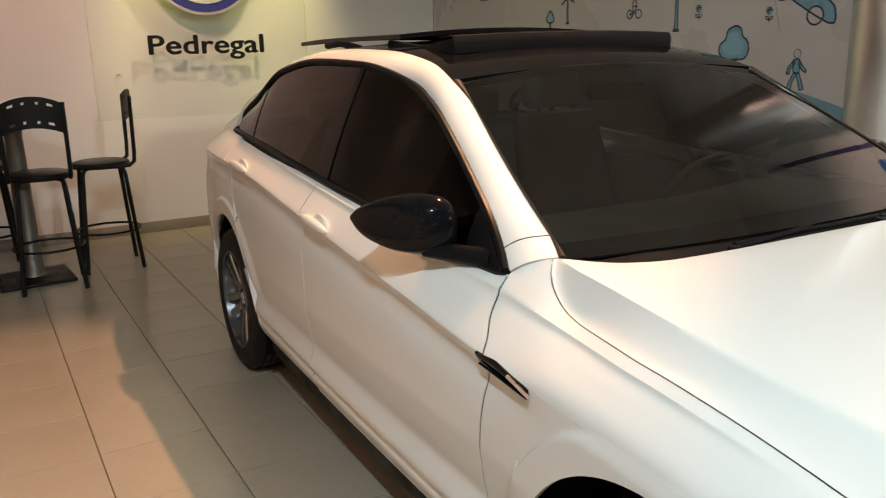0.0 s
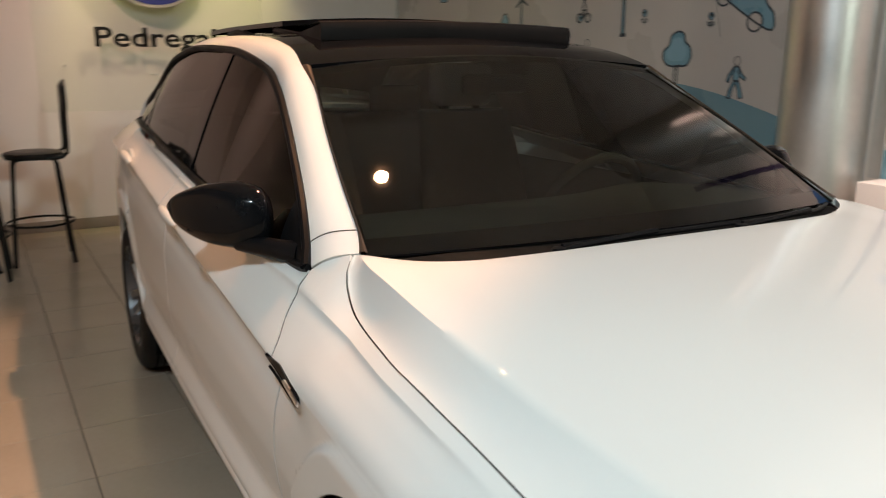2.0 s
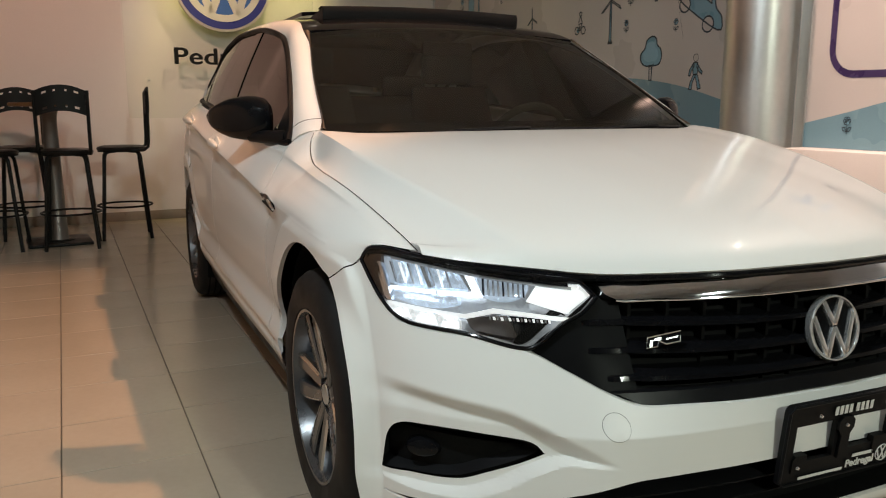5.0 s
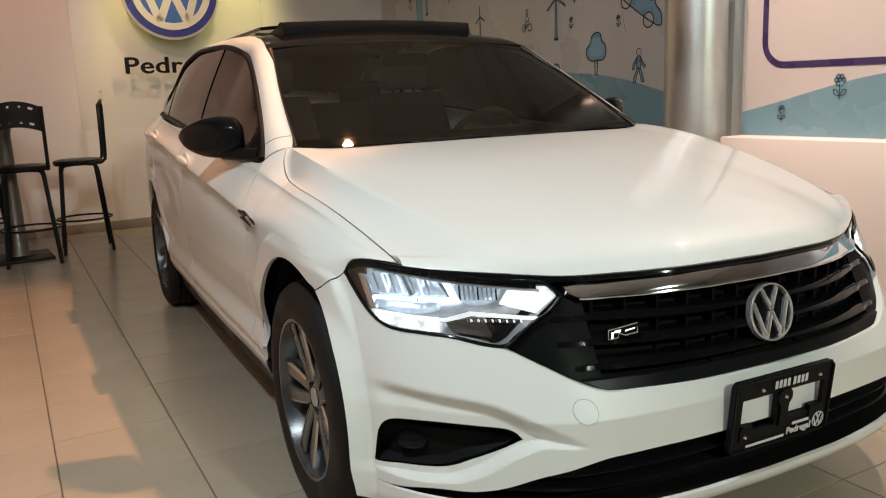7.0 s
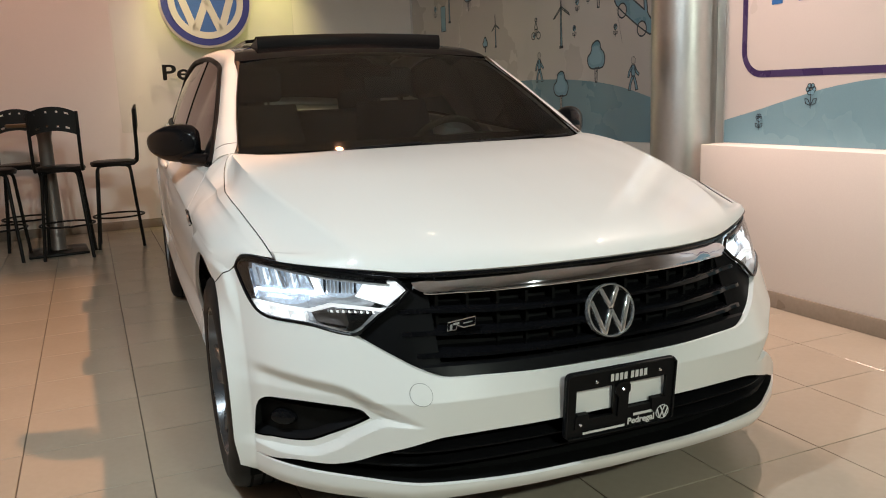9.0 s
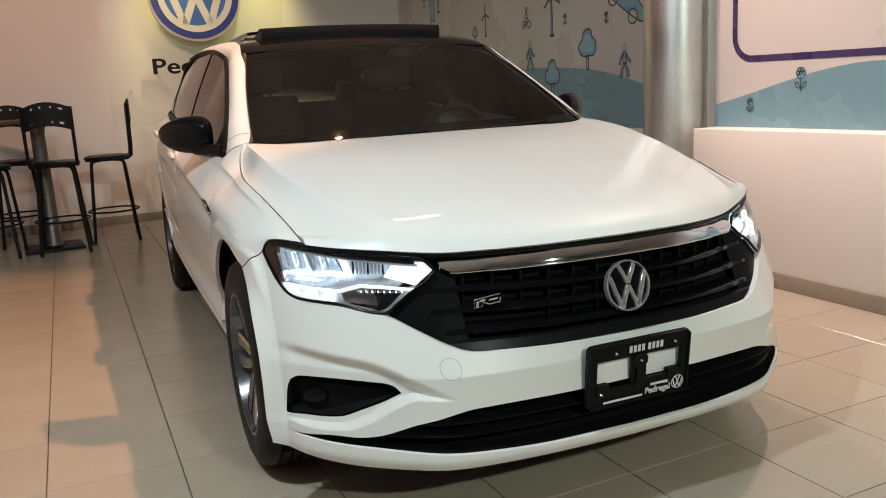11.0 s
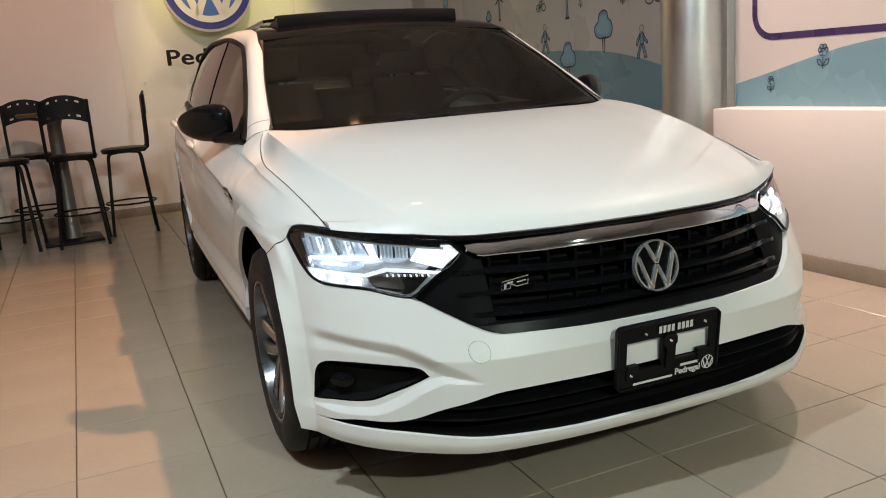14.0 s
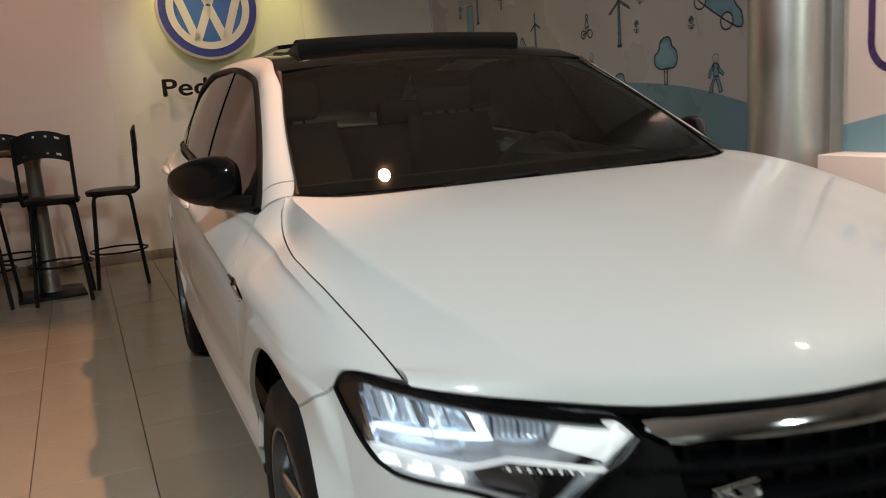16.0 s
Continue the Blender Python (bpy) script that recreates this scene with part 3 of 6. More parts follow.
for s in (-1, 1):
    # the wrapped side of the bumper, back to the wheel arch
    side = []
    for w in 1 - np.linspace(1, 0, 40) ** 1.35:
        lo, hi = 0.207 + 0.01 * w, 0.7250 + (0.6685 - 0.7250) * w
        col, raw_x = [], []
        for t in np.linspace(0, 1, 40):
            z, z1 = lo + (hi - lo) * t, 0.217 + 0.4515 * t
            y0 = nose(0.8244, z) + dent(0.8244, z)
            ya = YF - math.sqrt(max(0.0, ARCH**2 - max(0.0, z1 - ARCH_H) ** 2))
            kz = float(sstep((z1 - 0.54) / 0.127))
            xe = (0.875 - 0.012 * float(sstep((0.30 - z) / 0.1))) - 0.0095 * kz
            D = xe - 0.8244 - arch_lip(ARCH)
            m0 = min(D, 0.36 * max(0.0, ya - y0))
            yy = y0 + (ya - y0) * w
            xx = 0.8244 + m0 * w + (D - m0) * w * w
            r_b, up_b = math.hypot(yy - YF, max(0.0, z - ARCH_H)), float(sstep((z - 0.56) / 0.10))
            xx += (up_b * arch_lip(r_b) + (1 - up_b) * 0.0085 * math.exp(-((max(0.0, r_b - ARCH) / 0.028) ** 2))) * float(sstep(w / 0.4))
            raw_x.append((xx, yy, z))
        # the upper rows run into the fender above
        dx = (side_x(raw_x[-1][1], raw_x[-1][2]) - raw_x[-1][0]) * float(sstep(w / 0.5))
        for k, (xx, yy, z) in enumerate(raw_x):
            col.append((s * (xx + dx * float(sstep((k / 39 - 0.7) / 0.3))), yy, z))
        side.append(col)
    add_strip(bumper, side)
    # the fender's front piece: from the lamp and the bumper seam back to the side panel
    seam = [c[-1] for c in side]
    tip, shift = [], []
    for t in list(np.linspace(0, 0.78, 16)) + list(np.linspace(0.82, 1, 12)):
        if t < 0.8:
            x = 0.7445 + t / 0.78 * (0.8215 - 0.7445)
            h = Vector((x + 0.001, nose_at(x, HLT(x)) + 0.003, HLT(x) + 0.004))
            z = float(top_z(FEND)) + t / 0.8 * (0.742 - float(top_z(FEND)))
        else:
            k = (t - 0.8) / 0.2 * (len(seam) - 1)
            i = min(int(k), len(seam) - 2)
            h = Vector(seam[i]).lerp(Vector(seam[i + 1]), k - i)
            h = Vector((abs(h.x) + 0.0004, h.y, h.z + 0.003))
            z = 0.742 + (t - 0.8) / 0.2 * (arch_z(FEND, YF) - 0.742)
        e = Vector((side_x(FEND, z), FEND, z))
        run = (Vector((side_x(FEND + 0.02, z), FEND + 0.02, z)) - e) / 0.02
        ctl = e - run * 0.5 * (e.y - h.y)
        col = []
        for k, w in enumerate(np.linspace(0, 1, 16)):
            q = h * (1 - w) ** 2 + ctl * 2 * w * (1 - w) + e * w * w
            if t == 0:
                shift.append(Vector((float(top_x(q.y)) - q.x, 0, seam_h(q.y) - q.z)))
            q += shift[k] * (1 - min(1.0, t / 0.8)) ** 2
            col.append((s * q.x, q.y, q.z))
        tip.append(col)
    part("front_fender", sheet(np.array(tip), 0.0), WHITE, car)
    add_strip(bumper, [[side[-1][k], (side[-1][k][0] - s * 0.03, side[-1][k][1] + 0.004, side[-1][k][2])] for k in range(40)])
bmesh.ops.remove_doubles(bumper, verts=bumper.verts, dist=2e-4)
bmesh.ops.recalc_face_normals(bumper, faces=bumper.faces)
front_bumper = part("front_bumper", bumper, WHITE, car, "white front bumper with angular lower intake", smooth=28)
for s in (-1, 1):
    fog = part("fog_lamp_surround", sheet(np.array([[(s * a, nose(a, z) + dent(a, z) + 0.012 + 0.055 * (0.15 + 0.85 * float(sstep(min((z - lo) / 0.02, (hi - z) / 0.03)))), z) for z in np.linspace(lo, hi, 12)]
               for a in np.linspace(0.589, 0.824, 40) for lo, hi in [(float(fog_lo(a)) - 0.003, float(fog_hi(a)) + 0.003)]]), 0.0, s > 0), PLASTIC, car, "black fog lamp recess")
    part("fog_lamp", lathe([(0.0, 0.02), (0.034, 0.012), (0.042, 0.0), (0.042, -0.02), (0.0, -0.02)], 28, pose(s * 0.755, nose(0.755, 0.36) + 0.075, 0.366, 90, 0, s * 35) @ Matrix.Diagonal((0.95, 0.5, 1, 1)), closed=False), BLACK, fog, "smoked fog lamp lens")
cover = part("tow_eye_cover", sheet(np.array([[tuple(Vector(front_point(-0.487 + r * math.cos(a), 0.470 + r * math.sin(a))) - Vector((0, 0.0012, 0))) for r in (0.0005, 0.012, 0.0238)] for a in np.linspace(0, 2 * math.pi, 41)]), 0.0), WHITE, car)
part("seam", tube([tuple(Vector(front_point(-0.487 + 0.0246 * math.cos(a), 0.470 + 0.0246 * math.sin(a))) - Vector((0, 0.0002, 0))) for a in np.linspace(0, 2 * math.pi, 49)[:-1]], 0.0005, 6, True), PAINT_SEAM, cover)

# lower intake: dark shelf, back and two blades
part("intake_floor", sheet(np.array([[(x, front_point(x, float(li_lo(abs(x))))[1] + d, float(li_lo(abs(x))) + 0.0025 - 0.03 * d) for d in (0.006, 0.03, 0.09, 0.13)] for x in np.linspace(-0.822, 0.822, 80)]), 0.0), SHADE, car)
part("lower_grille", sheet(np.array([[(x, nose(x, 0.31) + 0.07 + 0.02 * abs(x), z) for z in np.linspace(0.22, 0.40, 4)] for x in np.linspace(-0.80, 0.80, 60)]), 0.01, True), SHADE, car)
for k, z in enumerate((0.292, 0.325)):
    w = (0.66, 0.55)[k]
    part("lower_grille_blade", sheet(np.array([[(x, nose(x, z) + 0.018 + d, z + dz) for d, dz in ((0.05, 0.006), (0.006, 0.006), (0.0, 0.002), (0.004, -0.004), (0.05, -0.006))] for x in np.linspace(-w, w, 60)]), 0, True), PLASTIC, car)

# grille
grille = holder("grille", None, "gloss black slatted grille")
grille.parent = car
gr_end = pchip([0.49, 0.51, 0.55, 0.59, 0.64, 0.70], [0.40, 0.455, 0.53, 0.59, 0.54, 0.46])
part("grille_back", sheet(np.array([[(t * float(gr_end(z)) * 1.04, nose(t * float(gr_end(z)), z) + 0.055, z) for z in np.linspace(0.485, 0.715, 14)] for t in np.linspace(-1, 1, 60)]), 0.01, True), SHADE, grille)
for z, h in ((0.643, 0.009), (0.594, 0.009), (0.546, 0.009)):
    w = min(0.52, float(gr_end(z - h)) - 0.012)
    part("grille_bar", sheet(np.array([[(x, nose(x, z + dz) + 0.004 + d + 0.009 * float(sstep((abs(x) - 0.40) / 0.03)) + 0.012 * float(sstep((abs(x) - w + 0.03) / 0.03)), z + dz) for d, dz in ((0.05, h + 0.004), (0.010, h), (0.0, h * 0.4), (0.0, -h * 0.5), (0.014, -h), (0.05, -h - 0.002))] for x in np.linspace(-w, w, 70)]), 0, True), BLACK, grille)
part("grille_chin", sheet(np.array([[(t * float(gr_end(max(z, 0.5))) * 0.975, nose(t * float(gr_end(max(z, 0.5))), z) + (0.020 if z < 0.495 else 0.005 if z < 0.524 else 0.018), z) for z in (0.484, 0.498, 0.512, 0.523, 0.527)] for t in np.linspace(-1, 1, 60)]), 0.004, True), PLASTIC, grille)
for i in range(-6, 7):
    if i == 0:
        continue
    x = i * 0.068
    part("grille_rib", box(x - 0.004, x + 0.004, nose(x, 0.65) + 0.022, nose(x, 0.65) + 0.07, 0.50, 0.68), SHADE, grille)
# black corner panels between the bars and the headlights
for sx in (-1, 1):
    part("corner_panel", sheet(np.array([[(sx * x, nose(x, z) + 0.017, z) for z in np.linspace(0.505, 0.690, 20) for x in [0.425 + t * max(0.0, float(gr_end(z)) - 0.002 - 0.425)]] for t in np.linspace(0, 1, 14)]), 0.004), SATINBLACK, grille, "black corner panel")
chr_hi = pchip([0, 0.2, 0.35, 0.42, 0.47], [0.735, 0.734, 0.728, 0.720, 0.709])
chr_lo = pchip([0, 0.17, 0.35, 0.43, 0.47], [0.698, 0.697, 0.690, 0.687, 0.704])
part("chrome_strip", sheet(np.array([[(x, nose(x, z) - 0.008 + 0.020 * t * t, z) for t in np.linspace(0, 1, 9) for z in [float(chr_lo(abs(x))) + t * (float(chr_hi(abs(x))) - float(chr_lo(abs(x))))]] for x in np.linspace(-0.460, 0.460, 80)]), 0.02, True), CHROME, grille, "polished chrome grille trim")
part("chrome_line", tube([(x, nose(x, float(chr_lo(abs(x)))) - 0.008, float(chr_lo(abs(x))) - 0.002) for x in np.linspace(-0.44, 0.44, 60)], 0.0028, 8), CHROME, grille)


def emblem(r, thick, ring, strokes, back, at, parent, name="emblem", label=""):
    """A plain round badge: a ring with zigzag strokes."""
    e = part(name, lathe([(0, 0.0), (r * 0.99, 0.0), (r * 0.99, thick * 0.4), (0, thick * 0.4)], 56, at @ pose(0, 0, 0, 90), closed=False), back, parent, label)
    part("ring", lathe([(r, 0.0), (r, thick * 0.8), (r * 0.975, thick), (r * 0.93, thick), (r * 0.90, thick * 0.6), (r * 0.90, 0)], 64, at @ pose(0, 0, 0, 90)), ring, e)
    w = r * 0.085
    for pts in strokes:
        bm = bmesh.new()
        for (x0, z0), (x1, z1) in zip(pts, pts[1:]):
            d = Vector((x1 - x0, z1 - z0)).normalized()
            nx, nz = -d.y * w, d.x * w
            o = [(r * x0 + nx, r * z0 + nz), (r * x1 + nx, r * z1 + nz), (r * x1 - nx, r * z1 - nz), (r * x0 - nx, r * z0 - nz)]
            q = plate(o, thick * 0.9, at, w * 0.25 if thick > 0.01 else 0.0)
            tmp = bpy.data.meshes.new("tmp")
            q.to_mesh(tmp)
            q.free()
            bm.from_mesh(tmp)
            bpy.data.meshes.remove(tmp)
        part("stroke", bm, ring, e)
    return e


V_STROKE = [(-0.36, 0.82), (0.0, 0.10), (0.36, 0.82)]
W_STROKE = [(-0.80, 0.42), (-0.36, -0.84), (0.0, 0.02), (0.36, -0.84), (0.80, 0.42)]
BADGE = mat("bright_chrome_badge", (0.92, 0.92, 0.93), 0.11, 0.86, spread=0.05)
emblem(0.0665, 0.016, BADGE, (V_STROKE, W_STROKE), SATINBLACK, pose(0.0, nose(0, 0.61) + 0.005, 0.612, -11), grille, label="round chrome badge on black")
badge_m = pose(-0.369, nose(0.369, 0.615) - 0.003, 0.614, -20, -8, -17)
badge = part("line_badge", plate([(-0.036, -0.010), (-0.030, 0.009), (0.036, 0.012), (0.031, -0.007)], 0.006, badge_m), BLACK, grille, "small chrome-edged badge")
part("edge", tube([badge_m @ Vector((x, -0.007, z)) for x, z in ((-0.036, -0.010), (-0.030, 0.009), (0.036, 0.012), (0.031, -0.007), (0.004, -0.008), (-0.010, 0.000), (-0.014, -0.0095))], 0.0014, 6, True), SATIN, badge)
for o in ([(-0.030, -0.009), (-0.026, 0.004), (-0.020, 0.004), (-0.024, -0.009)], [(-0.020, 0.001), (-0.018, 0.006), (-0.003, 0.006), (-0.006, 0.001)], [(0.004, 0.000), (0.005, 0.003), (0.028, 0.004), (0.027, 0.001)]):
    part("bar", plate(o, 0.0085, badge_m), SATIN, badge)

# ---- number-plate frame ----
PY = 0.043
frame_m = pose(0.006, PY, 0.400, 6)
plate_frame = holder("plate_frame", None, "black plastic number-plate frame without a plate")
plate_frame.parent = car


def ring_plate(w, h, r, depth, cuts, m):
    """A plate in x, z with rectangular windows, from thin bars."""
    bm = bmesh.new()
    xs = sorted({-w, w, *[c[0] for c in cuts], *[c[1] for c in cuts]})
    zs = sorted({-h, h, *[c[2] for c in cuts], *[c[3] for c in cuts]})
    for x0, x1 in zip(xs, xs[1:]):
        for z0, z1 in zip(zs, zs[1:]):
            mx, mz = (x0 + x1) / 2, (z0 + z1) / 2
            if any(c[0] < mx < c[1] and c[2] < mz < c[3] for c in cuts):
                continue
            vs = [bm.verts.new((x, 0, z)) for x, z in ((x0, z0), (x1, z0), (x1, z1), (x0, z1))]
            bm.faces.new(vs)
    bmesh.ops.remove_doubles(bm, verts=bm.verts, dist=1e-5)
    ext = bmesh.ops.extrude_face_region(bm, geom=bm.faces[:])
    bmesh.ops.translate(bm, vec=(0, -depth, 0), verts=[v for v in ext["geom"] if isinstance(v, bmesh.types.BMVert)])
    bmesh.ops.recalc_face_normals(bm, faces=bm.faces)
    corner = [e for e in bm.edges if abs(e.verts[0].co.x - e.verts[1].co.x) < 1e-6 and abs(e.verts[0].co.z - e.verts[1].co.z) < 1e-6 and abs(abs(e.verts[0].co.x) - w) < 1e-6 and abs(abs(e.verts[0].co.z) - h) < 1e-6]
    bmesh.ops.bevel(bm, geom=corner, offset=r, segments=4, affect="EDGES", profile=0.5)
    bm.transform(m)
    return bm


part("surround", ring_plate(0.157, 0.0865, 0.014, 0.011, [(-0.128, -0.022, -0.040, 0.040), (0.022, 0.132, -0.030, 0.040)], frame_m), PLASTIC, plate_frame)
part("post", plate([(-0.012, -0.045), (0.012, -0.045), (0.011, 0.006), (0.021, 0.020), (0.021, 0.036), (0.012, 0.046), (-0.012, 0.046), (-0.021, 0.036), (-0.021, 0.020), (-0.011, 0.006)], 0.018, frame_m), PLASTIC, plate_frame)
part("rim", tube([frame_m @ Vector((x, -0.013, z)) for x, z in [(-0.146, -0.0845), (0.146, -0.0845), (0.155, -0.075), (0.155, 0.075), (0.146, 0.0845), (-0.146, 0.0845), (-0.155, 0.075), (-0.155, -0.075)]], 0.0035, 8, True), PLASTIC, plate_frame)
for x, z in ((-0.078, 0.060), (0.104, 0.062), (0.0, 0.028), (-0.118, -0.046)):
    part("bolt", lathe([(0, 0.004), (0.003, 0.0035), (0.0045, 0.0), (0.0, 0.0)], 12, frame_m @ pose(x, -0.018, z, 90), closed=False), CHROME, plate_frame)
for x, z, w, h in ((-0.112, -0.041, 0.018, 0.018), (0.112, -0.034, 0.022, 0.018)):
    part("clip", plate([(x - w, z - h), (x + w, z - h), (x + w, z + h * 0.6), (x + w * 0.6, z + h), (x - w, z + h)] if x > 0 else [(x - w, z - h), (x + w, z - h), (x + w, z + h), (x - w * 0.6, z + h), (x - w, z + h * 0.6)], 0.015, frame_m), PLASTIC, plate_frame)
PRINT = mat("white_print", (0.75, 0.75, 0.75), 0.5, spread=0.05)
# the number in the upper rail and the small lines are plain bars
for i in range(8):
    x = -0.048 + i * 0.0128 + (0.006 if i > 3 else 0)
    part("bar", plate([(x, 0.052), (x + 0.0085, 0.0525), (x + 0.0085, 0.071), (x, 0.0705)], 0.0008, frame_m @ pose(0.012, -0.0142, 0)), PRINT, plate_frame)
part("bar", plate([(-0.108, -0.0765), (0.012, -0.0765), (0.012, -0.0705), (-0.108, -0.0705)], 0.0008, frame_m @ pose(0, -0.0142, 0)), PRINT, plate_frame)
part("bar", plate([(0.036, -0.053), (0.094, -0.053), (0.094, -0.046), (0.036, -0.046)], 0.0008, frame_m @ pose(0, -0.0142, 0)), PRINT, plate_frame)
part("lettering", words("Pedregal", 0.0235, 0.001, 1.0, frame_m @ pose(0.060, -0.0146, -0.0735), 0.0006), PRINT, plate_frame)
emblem(0.019, 0.002, PRINT, (V_STROKE, W_STROKE), PLASTIC, frame_m @ pose(0.123, -0.0142, -0.058), plate_frame, "roundel")

# ---- headlights ----
hl_hi = pchip([0.470, 0.480, 0.495, 0.55, 0.65, 0.75, 0.79, 0.806, 0.816, 0.8225], [0.694, 0.708, 0.721, 0.727, 0.738, 0.754, 0.760, 0.757, 0.746, 0.728])
hl_lo = pchip([0.470, 0.50, 0.534, 0.605, 0.70, 0.77, 0.79, 0.805, 0.815, 0.8225], [0.688, 0.662, 0.643, 0.593, 0.612, 0.617, 0.628, 0.655, 0.690, 0.724])
HOUSE = mat("headlight_housing", (0.55, 0.57, 0.60), 0.3, 0.25, spread=0.15)
REFLECT = mat("headlight_reflector", (0.75, 0.78, 0.82), 0.16, 0.9, spread=0.1, scale=30)
LED = mat("lit_led", (0.9, 0.95, 1.0), 0.4, emit=(0.86, 0.97, 1.0), strength=1.7)
LEDSOFT = mat("lit_led_diffuser", (0.9, 0.95, 1.0), 0.4, emit=(0.92, 1.0, 0.96), strength=0.85)
LEDCELL = mat("faceted_led_cell", (0.85, 0.9, 0.92), 0.25, 0.4, spread=0.5, scale=130, fine=400, emit=(0.94, 1.0, 0.97), strength=0.55)
# reflector cells given a glow of their own in place of mirrored LED light
LEDBLUE = mat("glowing_reflector_cell", (0.55, 0.63, 0.72), 0.22, 0.8, spread=0.45, scale=90, emit=(0.66, 0.85, 1.0), strength=0.46)


def patch(s, quad, depth, thick, nu=10, nv=4, bulge=0.0):
    """A small slab set behind the lamp's outer skin; quad: corners (x, z) in order."""
    (x0, z0), (x1, z1), (x2, z2), (x3, z3) = quad
    g = []
    for i in range(nu + 1):
        t, col = i / nu, []
        for j in range(nv + 1):
            w = j / nv
            x = (x0 + t * (x1 - x0)) * (1 - w) + (x3 + t * (x2 - x3)) * w
            z = (z0 + t * (z1 - z0)) * (1 - w) + (z3 + t * (z2 - z3)) * w
            col.append((s * x, nose(x, z) + depth + bulge * math.sin(math.pi * t) * math.sin(math.pi * w), z))
        g.append(col)
    return sheet(np.array(g), thick, s > 0)


for s in (-1, 1):
    hl = holder("headlight", None, "lit LED headlight with clear lens")
    hl.parent = car
    xs = np.array(sorted(list(np.linspace(0.4705, 0.78, 44)) + list(np.linspace(0.785, 0.8223, 14))))
    rim = []
    for x in xs:
        lo, hi = float(hl_lo(x)), float(hl_hi(x))
        m = (lo + hi) / 2
        rim.append([(s * x, nose(x, m + (z - m) * k) + d, m + (z - m) * k) for z, k, d in
                    [(lo, 1.02, 0.012)] + [(lo + (hi - lo) * t, 0.96, 0.07 - 0.02 * abs(t - 0.5)) for t in np.linspace(0, 1, 8)] + [(hi, 1.02, 0.012)]])
    part("housing", sheet(np.array(rim), 0, s > 0), HOUSE, hl)
    part("lens", sheet(np.array([[(s * x, nose(x, z) + 0.004 * (1 - t * (1 - t) * 4), z) for t in np.linspace(0, 1, 9) for z in [float(hl_lo(x)) + 0.004 + t * (float(hl_hi(x)) - float(hl_lo(x)) - 0.008)]] for x in xs]), 0.0, s > 0), LENS, hl)
    edge = [(s * x, nose(x, float(hl_hi(x))) + 0.003, float(hl_hi(x)) - 0.003) for x in xs] + [(s * x, nose(x, float(hl_lo(x))) + 0.003, float(hl_lo(x)) + 0.003) for x in xs[::-1]]
    part("rim", tube(edge, 0.0042, 8, True), BLACK, hl)
    part("brow", sheet(np.array([[(s * x, nose(x, z) + 0.006, z) for z in np.linspace(float(hl_hi(x)) - 0.015, float(hl_hi(x)) - 0.002, 4)] for x in xs[6:-3]]), 0.006, s > 0), BLACK, hl)
    part("bezel", sheet(np.array([[(s * x, nose(x, z) + 0.012, z) for z in np.linspace(float(hl_hi(x)) - 0.021, float(hl_hi(x)) - 0.0155, 3)] for x in xs[5:-14]]), 0.008, s > 0), HOUSE, hl)
    part("side_marker", patch(s, [(0.822, 0.735), (0.792, 0.752), (0.800, 0.656), (0.806, 0.650)], 0.016, 0.01), SMOKE, hl, "smoked side marker")
    part("bezel", patch(s, [(0.804, 0.728), (0.796, 0.731), (0.789, 0.657), (0.797, 0.656)], 0.012, 0.012, 3), CHROME, hl)
    part("reflector_cell", patch(s, [(0.785, 0.737), (0.736, 0.733), (0.728, 0.690), (0.784, 0.686)], 0.045, 0.02, bulge=0.02), LEDBLUE, hl)
    part("reflector_cell", patch(s, [(0.729, 0.733), (0.676, 0.725), (0.663, 0.689), (0.721, 0.687)], 0.045, 0.02, bulge=0.02), LEDBLUE, hl)
    part("reflector_cell", patch(s, [(0.645, 0.720), (0.562, 0.712), (0.579, 0.681), (0.643, 0.678)], 0.045, 0.02, bulge=0.015), LEDBLUE, hl)
    part("reflector_cell", patch(s, [(0.786, 0.674), (0.684, 0.676), (0.684, 0.660), (0.790, 0.660)], 0.040, 0.02, bulge=0.01), LEDBLUE, hl)
    for k in range(9):
        x, zt = 0.572 + 0.008 * k, 0.713 + 0.0008 * k
        part("fin", patch(s, [(x, zt), (x + 0.0022, zt), (x + 0.007, 0.681), (x + 0.0045, 0.681)], 0.038, 0.01, 2, 3), HOUSE if k % 4 else BLACK, hl)
    for x0, x1, zt in ((0.733, 0.725, 0.733), (0.676, 0.662, 0.726)):
        part("fin", patch(s, [(x0 + 0.003, zt), (x0 - 0.003, zt), (x1 - 0.003, 0.688), (x1 + 0.003, 0.688)], 0.030, 0.02, 2, 3), REFLECT, hl)
    # every other fin glows, drawing bright streaks of reflection in the cells
    for k in range(7):
        x = 0.690 + 0.0125 * k + (0.006 if k > 2 else 0)
        part("fin", patch(s, [(x + 0.006, 0.729), (x + 0.004, 0.729), (x, 0.690), (x + 0.002, 0.690)], 0.040, 0.006, 2, 3), LEDSOFT if k % 2 else HOUSE, hl)
    part("light_slash", patch(s, [(0.671, 0.724), (0.659, 0.724), (0.648, 0.680), (0.660, 0.678)], 0.026, 0.012, 4, 6), LED, hl)
    part("light_bar", patch(s, [(0.784, 0.684), (0.722, 0.685), (0.722, 0.677), (0.786, 0.676)], 0.026, 0.012), LED, hl)
    part("light_bar", patch(s, [(0.716, 0.685), (0.660, 0.687), (0.660, 0.678), (0.716, 0.677)], 0.026, 0.012), LED, hl)
    part("diffuser", patch(s, [(0.557, 0.711), (0.488, 0.710), (0.521, 0.659), (0.582, 0.677)], 0.020, 0.012), LEDSOFT, hl)
